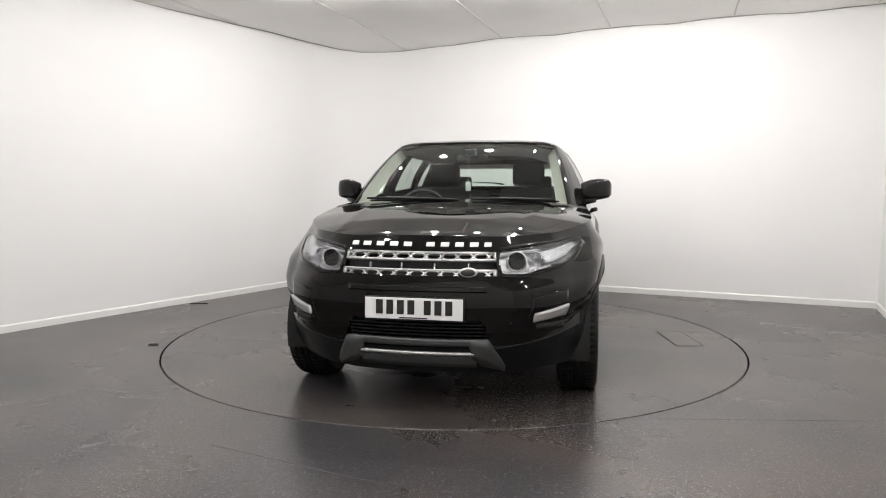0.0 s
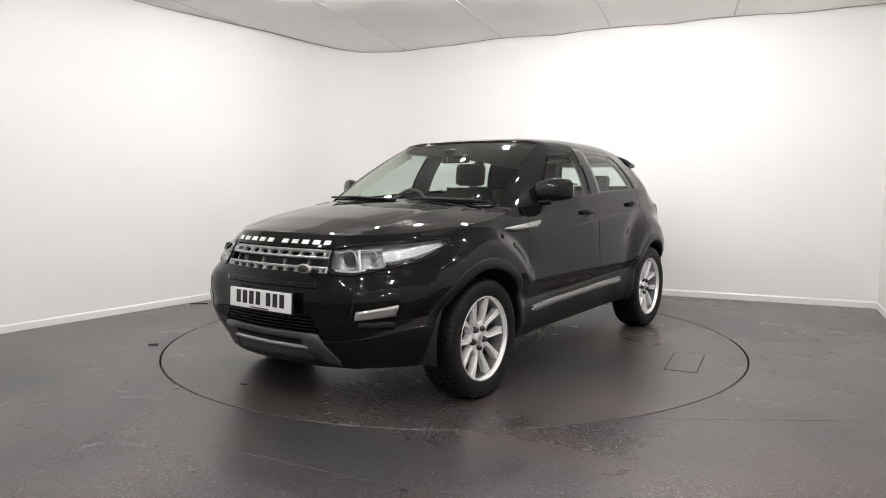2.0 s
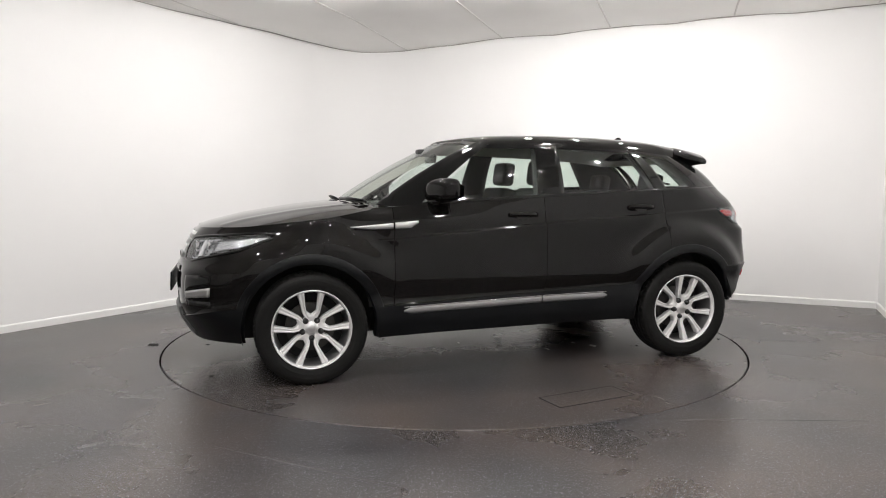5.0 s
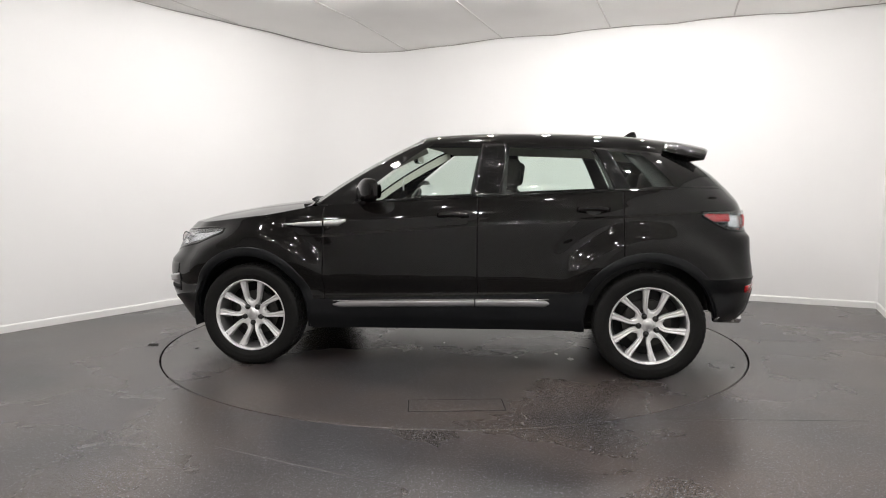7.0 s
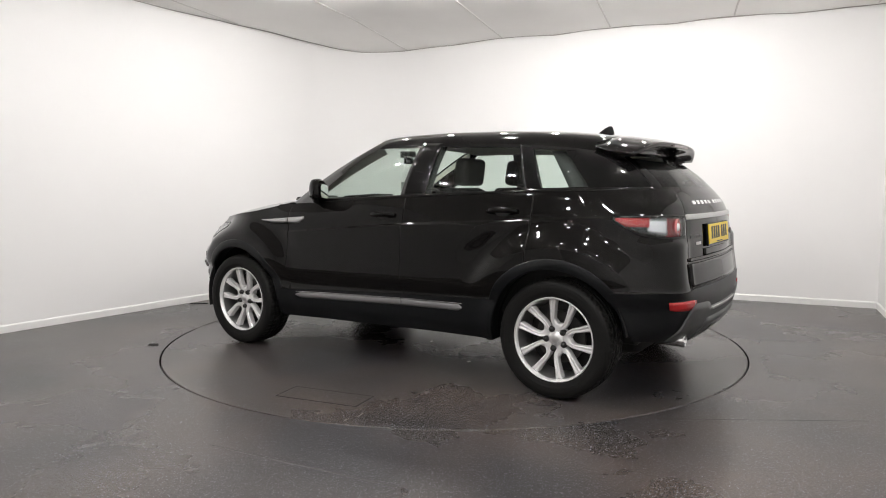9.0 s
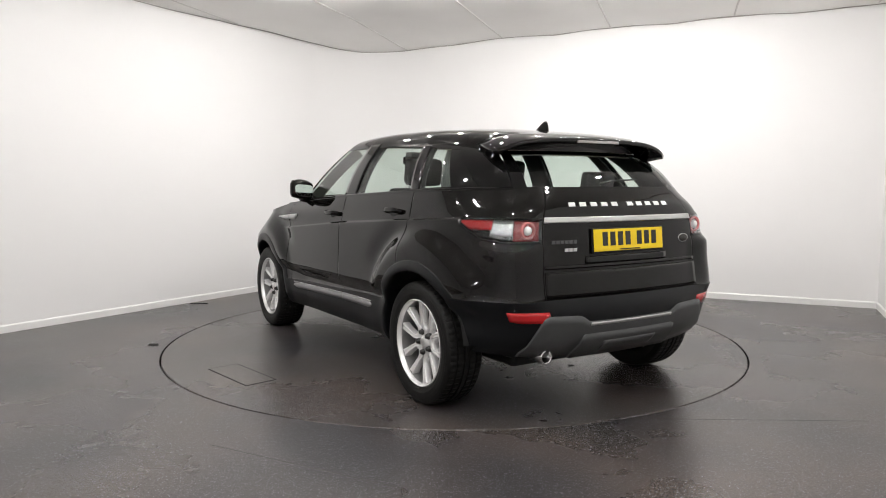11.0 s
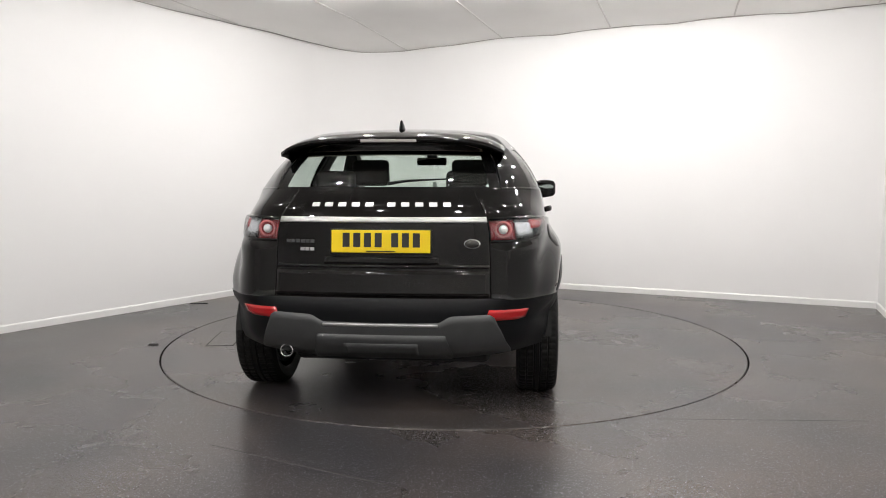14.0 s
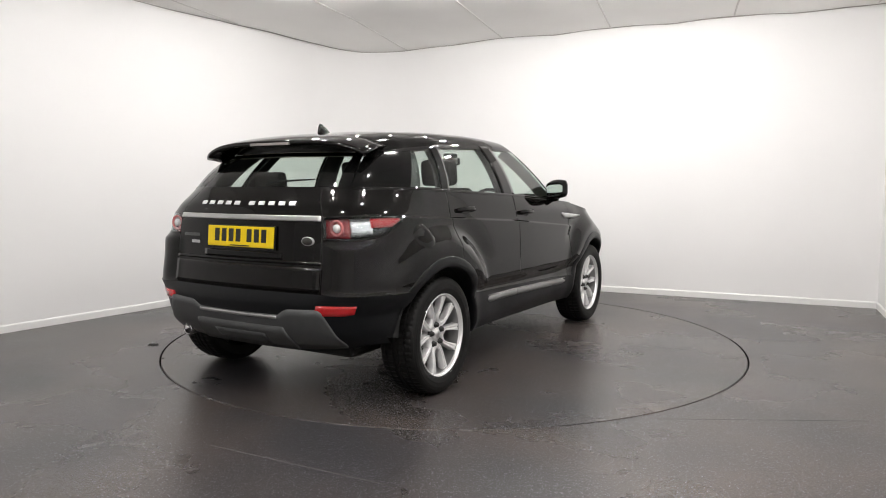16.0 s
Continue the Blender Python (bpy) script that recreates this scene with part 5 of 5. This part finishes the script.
def build_flanks(car, body):
    for s in (1, -1):
        fd, rd, wing, sill = body["front_door", s], body["rear_door", s], body["front_wing", s], body["sill", s]
        # silver sill strips
        c = table([(0.75, 0.434), (-0.22, 0.466), (-0.72, 0.476)])
        for x0, x1, e0, e1 in ((0.745, -0.217, 0.05, 0.0), (-0.223, -0.705, 0.0, 0.03)):
            def half(x, x0=x0, x1=x1, e0=e0, e1=e1):
                h = 0.021
                if e0 and x > x0 - e0:
                    h *= 0.25 + 0.75 * (x0 - x) / e0
                if e1 and x < x1 + e1:
                    h *= 0.2 + 0.8 * (x - x1) / e1
                return h
            bm = bmesh.new()
            strip_x(bm, x0, x1, lambda x: c(x) - half(x), lambda x: c(x) + half(x), 0.013, 0.02, s, 40)
            part("sill_strip", bm, M_SATIN, sill, "satin silver sill strip", smooth=True)
            bm = bmesh.new()
            strip_x(bm, x0, x1, lambda x: c(x) + 0.0235, lambda x: c(x) + 0.0285, 0.016, 0.02, s, 40, 2)
            part("strip_edge", bm, M_CHROME, sill, "bright edge over the sill strip", smooth=True)
        # side vent blade on wing and door
        lo = table([(1.09, 0.974), (0.95, 0.962), (0.70, 0.966), (0.655, 0.993)])
        hi = table([(1.09, 0.979), (0.80, 1.002), (0.645, 1.013)])
        for x0, x1, parent in ((1.085, 0.812, wing), (0.800, 0.648, fd)):
            bm = bmesh.new()
            strip_x(bm, x0, x1, lo, hi, 0.008, 0.015, s, 16)
            part("vent_blade", bm, M_SILVER, parent, "satin silver side vent blade", smooth=True)
        bm = bmesh.new()
        strip_x(bm, 1.06, 0.812, lambda x: lo(x) - 0.012, lambda x: lo(x) + 0.004, 0.005, 0.012, s, 12)
        part("vent_slot", bm, M_PIANO, wing, smooth=True)
        # handles with their bowls, flat matte black patches for the shaded hollows
        for x, z, parent in ((-0.075, 1.037, fd), (-0.975, 1.078, rd)):
            bm = bmesh.new()
            strip_x(bm, x + 0.048, x - 0.048, lambda q, x=x, z=z: z - 0.034 * math.sqrt(max(0.02, 1 - ((q - x) / 0.05) ** 2)), lambda q, x=x, z=z: z + 0.026 * math.sqrt(max(0.02, 1 - ((q - x) / 0.05) ** 2)), 0.002, 0.004, s, 14)
            part("handle_bowl", bm, M_GAP, parent, smooth=True)
            bm = bmesh.new()
            pts = []
            for k in range(15):
                q = -1 + 2 * k / 14
                p = flank(x + 0.105 * q, z + 0.004, 0.004 + 0.034 * (1 - q ** 4))
                pts.append(mir(p, s))
            rows = []
            for k, p in enumerate(pts):
                q = -1 + 2 * k / 14
                h, w = 0.013 + 0.004 * (1 - q * q), 0.009
                rows.append([p + Vector((0, s * w * math.sin(a), h * math.cos(a))) for a in [2 * math.pi * j / 10 for j in range(10)]])
            vv = grid_mesh(bm, rows, close=True)
            bm.faces.new(vv[0])
            bm.faces.new(vv[-1][::-1])
            bmesh.ops.recalc_face_normals(bm, faces=bm.faces)
            part("handle", bm, M_PAINT, parent, "gloss black pull handle", smooth=True)
        # door mirror
        bm = bmesh.new()
        rows = []
        for k in range(13):
            t = k / 12
            y = 0.825 + 0.215 * t
            w = 0.062 * (1 - abs(2 * t - 0.95) ** 4.5 * 0.55) * (1 if t < 0.97 else 0.6)
            h = 0.062 * (0.62 + 0.42 * math.sin(math.pi * min(1, 0.12 + t * 0.75))) * (1 if t < 0.97 else 0.7)
            cx, cz = 0.548 - 0.115 * t, 1.185 + 0.016 * t
            rows.append([Vector((cx + w * (math.copysign(abs(math.cos(a)) ** 0.75, math.cos(a)) if math.cos(a) > 0 else math.copysign(abs(math.cos(a)) ** 0.45, math.cos(a))), s * y, cz + h * (1.42 * math.sin(a) if math.sin(a) > 0 else -0.95 * abs(math.sin(a)) ** 0.5))) for a in [2 * math.pi * j / 28 for j in range(28)]])
        vv = grid_mesh(bm, rows, close=True)
        bm.faces.new(vv[0])
        bm.faces.new(vv[-1][::-1])
        bmesh.ops.recalc_face_normals(bm, faces=bm.faces)
        mirror = part("door_mirror", bm, M_PAINT, fd, "gloss black door mirror", smooth=True)
        bm = bmesh.new()
        tube(bm, [(0.56, s * 0.80, 1.118), (0.545, s * 0.86, 1.128), (0.52, s * 0.92, 1.142)], [0.036, 0.028, 0.030], 12)
        part("mirror_foot", bm, M_PIANO, fd, "black mirror foot", smooth=True)
        bm = bmesh.new()
        rows = [[Vector((0.480 - 0.535 * (y - 0.825), s * y, 1.19 + 0.012 * (y - 0.85) / 0.17 + hz * (0.046 if 0.85 < y < 1.015 else 0.030))) for hz in (-1, -0.5, 0, 0.5, 1)] for y in (0.845, 0.87, 0.93, 0.99, 1.02)]
        grid_mesh(bm, rows)
        part("mirror_glass", bm, M_MIRROR, fd, "silvered mirror glass", smooth=True)
    # fuel flap on the right rear quarter
    bm = bmesh.new()
    rows = []
    for r, off in ((0.0, 0.004), (0.04, 0.004), (0.070, 0.003), (0.076, -0.003)):
        rows.append([mir(flank(-1.50 + r * math.cos(2 * math.pi * k / 32), 0.95 + 0.92 * r * math.sin(2 * math.pi * k / 32), off), -1) for k in range(32)])
    grid_mesh(bm, rows, close=True)
    part("fuel_flap", bm, M_PAINT, body["rear_quarter", -1], "round fuel flap", smooth=True)


def build_top(car):
    # aerial fin
    bm = bmesh.new()
    rows = []
    for k in range(9):
        t = k / 8
        z = 1.575 + 0.058 * t
        x = -1.27 - 0.035 * t
        w, l = 0.016 * (1 - t) ** 0.7 + 0.004, 0.055 * (1 - t) ** 0.8 + 0.012
        rows.append([Vector((x + l * math.cos(a), w * math.sin(a), z)) for a in [2 * math.pi * j / 16 for j in range(16)]])
    vv = grid_mesh(bm, rows, close=True)
    bm.faces.new(vv[-1])
    part("aerial_fin", bm, M_PIANO, car, "black roof aerial fin", smooth=True)
    # wipers and scuttle
    bm = bmesh.new()
    rows = []
    for y in span(-0.74, 0.74, 24):
        e = abs(y) / 0.74
        x = 1.065 - 0.125 * e ** 2.2
        rows.append([Vector((x + 0.06, y, 1.118 - 0.012 * e)), Vector((x + 0.01, y, 1.112)), Vector((x - 0.03, y, 1.106)), Vector((x - 0.06, y, 1.09))])
    grid_mesh(bm, rows)
    part("scuttle_panel", bm, M_PLASTIC, car, "black plastic scuttle panel", smooth=True)
    for a, b, c in (((1.02, -0.62, 1.150), (1.04, -0.40, 1.152), (1.045, 0.02, 1.142)), ((1.04, 0.12, 1.145), (1.02, 0.38, 1.148), (0.96, 0.66, 1.140))):
        bm = bmesh.new()
        tube(bm, [a, b, c], [0.007, 0.012, 0.007])
        wiper = part("wiper", bm, M_PLASTIC, car, "black windscreen wiper", smooth=True)
        bm = bmesh.new()
        box(bm, -0.006, 0.006, -0.30, 0.30, -0.012, 0.0, 0.002, Matrix.Translation((Vector(a) + Vector(c)) / 2 + Vector((-0.012, 0, -0.006))) @ Matrix.Rotation(math.atan2(-(c[0] - a[0]), c[1] - a[1]), 4, "Z"))
        part("blade", bm, M_RUBBER, wiper)


def cushion(bm, x0, x1, y0, y1, z0, z1, lean=0.0, puff=0.02):
    """A padded block, rounded and slightly domed, leaning back by an angle."""
    m = Matrix.Translation(((x0 + x1) / 2, (y0 + y1) / 2, z0)) @ Matrix.Rotation(radians(lean), 4, "Y")
    box(bm, -(x1 - x0) / 2, (x1 - x0) / 2, -(y1 - y0) / 2, (y1 - y0) / 2, 0, z1 - z0, min(x1 - x0, y1 - y0, z1 - z0) * 0.32, m)


def build_cabin(car):
    """Seats, dash, steering wheel and trim, as seen through the windows."""
    bm = bmesh.new()
    box(bm, -0.88, 0.88, -0.80, 0.80, 0.27, 0.42, 0.03)
    box(bm, -1.72, -0.86, -0.58, 0.58, 0.29, 0.41, 0.03)
    box(bm, 0.86, 1.30, -0.58, 0.58, 0.28, 0.41, 0.03)
    part("cabin_floor", bm, M_TRIM, car)
    bm = bmesh.new()
    box(bm, -1.72, 1.92, -0.56, 0.56, 0.235, 0.40, 0.04)
    part("underbody", bm, M_GAP, car, "black underbody")
    for s in (1, -1):
        bm = bmesh.new()
        rows = [[Vector((x, s * (0.79 - 0.02 * k - 0.17 * sstep(-1.35, -1.75, x)), 0.45 + (BELT(x) - 0.46) * k / 4)) for k in range(5)] for x in span(0.95, -1.72, 24)]
        grid_mesh(bm, rows)
        part("door_card", bm, M_TRIM, car, "dark cabin side trim", smooth=True)
    bm = bmesh.new()
    rows = [[Vector((-1.78, y, 0.42)), Vector((-1.84, y, 0.8)), Vector((-1.77, y, 1.19))] for y in span(-0.56, 0.56, 8)]
    grid_mesh(bm, rows)
    part("tailgate_trim", bm, M_TRIM, car)
    # headlining
    rows = []
    for e in roof_line():
        n = 12
        top = max(0.0, ROOF_MID(e.x) - e.z)
        rows.append([Vector((e.x * 0.985, e.y * 0.97 * k / n, e.z - 0.028 + top * (1 - abs(k / n) ** 3.0))) for k in range(-n, n + 1)])
    bm = bmesh.new()
    grid_mesh(bm, rows)
    bmesh.ops.remove_doubles(bm, verts=bm.verts, dist=0.0005)
    part("headlining", bm, M_CREAM, car, "cream cloth headlining", smooth=True)
    for s in (1, -1):
        # the windscreen pillar's lining turns inwards from the glass
        bm = bmesh.new()
        grid_mesh(bm, [[mir(shell(2, 0.93 - 0.30 * q, v, -0.012 - 0.075 * q), s) for q in span(0.0, 1.0, 4)] for v in span(0.02, 1.0, 16)])
        part("pillar_trim", bm, M_CREAM, car, "cream inner pillar trim", smooth=True)
        shell_part("pillar_trim", 6, 7, 0.03, 0.98, M_TRIM, car, "", (s,), f0=-0.25, f1=1.25, n=4, off=-0.035, thick=0.006)
        shell_part("pillar_trim", 8, 9, 0.03, 0.98, M_TRIM, car, "", (s,), f0=-0.35, f1=1.15, n=4, off=-0.035, thick=0.006)
        shell_part("pillar_trim", 9, 12, 0.03, 0.98, M_TRIM, car, "", (s,), f0=0.44, f1=0.95, n=4, off=-0.035, thick=0.006)
    # dash
    bm = bmesh.new()
    prof = [(1.02, 1.085), (0.85, 1.098), (0.66, 1.088), (0.60, 1.06), (0.60, 0.98), (0.70, 0.86), (0.74, 0.45)]
    grid_mesh(bm, [[Vector((x, y, z + 0.028 * math.exp(-((y + 0.37) / 0.17) ** 2) * (1 if x < 0.8 else 0.3))) for x, z in prof] for y in span(-0.77, 0.77, 30)])
    part("dashboard", bm, M_TRIM, car, "dark moulded dashboard", smooth=True)
    # steering wheel on the right-hand side
    m = Matrix.Translation((0.46, -0.37, 1.035)) @ Matrix.Rotation(radians(-24), 4, "Y")
    bm = bmesh.new()
    rows = [[m @ Vector((0.014 * math.cos(b), (0.182 + 0.014 * math.sin(b)) * math.cos(a), (0.182 + 0.014 * math.sin(b)) * math.sin(a))) for b in [2 * math.pi * j / 10 for j in range(10)]] for a in [2 * math.pi * k / 40 for k in range(41)]]
    grid_mesh(bm, rows, close=True)
    wheel = part("steering_wheel", bm, M_TRIM, car, "black leather steering wheel", smooth=True)
    bm = bmesh.new()
    box(bm, -0.01, 0.04, -0.075, 0.075, -0.06, 0.055, 0.02, m)
    part("wheel_boss", bm, M_TRIM, wheel, smooth=True)
    for y0, y1, z0, z1 in ((-0.175, -0.06, -0.02, 0.02), (0.06, 0.175, -0.02, 0.02), (-0.022, 0.022, -0.175, -0.05)):
        bm = bmesh.new()
        box(bm, -0.008, 0.010, y0, y1, z0, z1, 0.005, m)
        part("wheel_spoke", bm, M_SILVER if y0 * y1 > 0 else M_TRIM, wheel)
    # seats
    for y in (0.37, -0.37):
        bm = bmesh.new()
        cushion(bm, -0.22, 0.28, y - 0.25, y + 0.25, 0.52, 0.68)
        seat = part("front_seat", bm, M_SEAT, car, "dark grey front seat", smooth=True)
        bm = bmesh.new()
        cushion(bm, -0.30, -0.17, y - 0.24, y + 0.24, 0.64, 1.235, -16)
        part("backrest", bm, M_SEAT, seat, smooth=True)
        bm = bmesh.new()
        cushion(bm, -0.47, -0.36, y - 0.135, y + 0.135, 1.235, 1.425, -8)
        part("headrest", bm, M_SEAT, seat, smooth=True)
    bm = bmesh.new()
    cushion(bm, -1.16, -0.66, -0.66, 0.66, 0.52, 0.70)
    bench = part("rear_seat", bm, M_SEAT, car, "dark grey rear bench seat", smooth=True)
    for y in (-0.40, 0.40):
        bm = bmesh.new()
        cushion(bm, -1.22, -1.08, y - 0.30, y + 0.30, 0.64, 1.22, -20)
        part("backrest", bm, M_SEAT, bench, smooth=True)
    for y in (-0.40, 0.40):
        bm = bmesh.new()
        cushion(bm, -1.39, -1.30, y - 0.12, y + 0.12, 1.19, 1.325, -10)
        part("headrest", bm, M_SEAT, bench, smooth=True)
    bm = bmesh.new()
    box(bm, -1.78, -1.36, -0.66, 0.66, 1.13, 1.15, 0.008)
    part("parcel_shelf", bm, M_TRIM, car)
    bm = bmesh.new()
    box(bm, 0.305, 0.335, -0.125, 0.125, 1.405, 1.47, 0.012)
    mirror = part("interior_mirror", bm, M_PIANO, car, "black interior mirror", smooth=True)
    bm = bmesh.new()
    box(bm, 0.3025, 0.3045, -0.115, 0.115, 1.412, 1.463)
    part("mirror_glass", bm, M_MIRROR, mirror)
    bm = bmesh.new()
    box(bm, 0.33, 0.43, -0.045, 0.045, 1.455, 1.51, 0.012)
    part("sensor_pod", bm, M_TRIM, mirror)
    # pale card hung from the mirror
    bm = bmesh.new()
    box(bm, 0.444, 0.449, -0.030, 0.008, 1.195, 1.265, 0.002)
    tube(bm, [(0.4465, -0.011, 1.262), (0.425, -0.011, 1.38), (0.40, -0.011, 1.470)], 0.0012, 6)
    part("hanging_tag", bm, M_WHITE_PLATE, mirror, "pale tag hung from the mirror")


def build_car():
    body = build_body(CAR)
    build_bonnet(CAR)
    build_roof(CAR)
    build_shell(CAR, body)
    build_arches(CAR)
    for k, (xw, s) in enumerate(WHEELS):
        build_wheel(CAR, xw, s, (18, 20, 30, 50)[k])
    build_headlamps(CAR)
    build_front(CAR, body)
    bumper = body["front_bumper", 1]
    build_plate(bumper, 2.200, 0.602, 0.52, 0.111, -3, M_WHITE_PLATE, False)
    plain_letters(bumper, word_spots(-0.395, 0.392, (5, 5), 0.75, 1.8), UF, 0.914, 0.934, 0.005, M_LETTER)
    build_tail(CAR, body)
    build_flanks(CAR, body)
    build_top(CAR)
    build_cabin(CAR)
    for ob in CAR.children:
        ob.location = ob.location + CAR_SHIFT
    return body


BODY = build_car()


def motions():
    """The turntable and the car on it turn together at a steady rate."""
    rows = [(t * 0.5, pose(0, 0, 0, 0, 0, TURN_START + TURN_RATE * t * 0.5)) for t in range(33)]
    walk(CAR, rows)
    walk(TABLE, [(t * 0.5, pose(0, 0, 0, 0, 0, TURN_RATE * t * 0.5)) for t in range(33)])


motions()
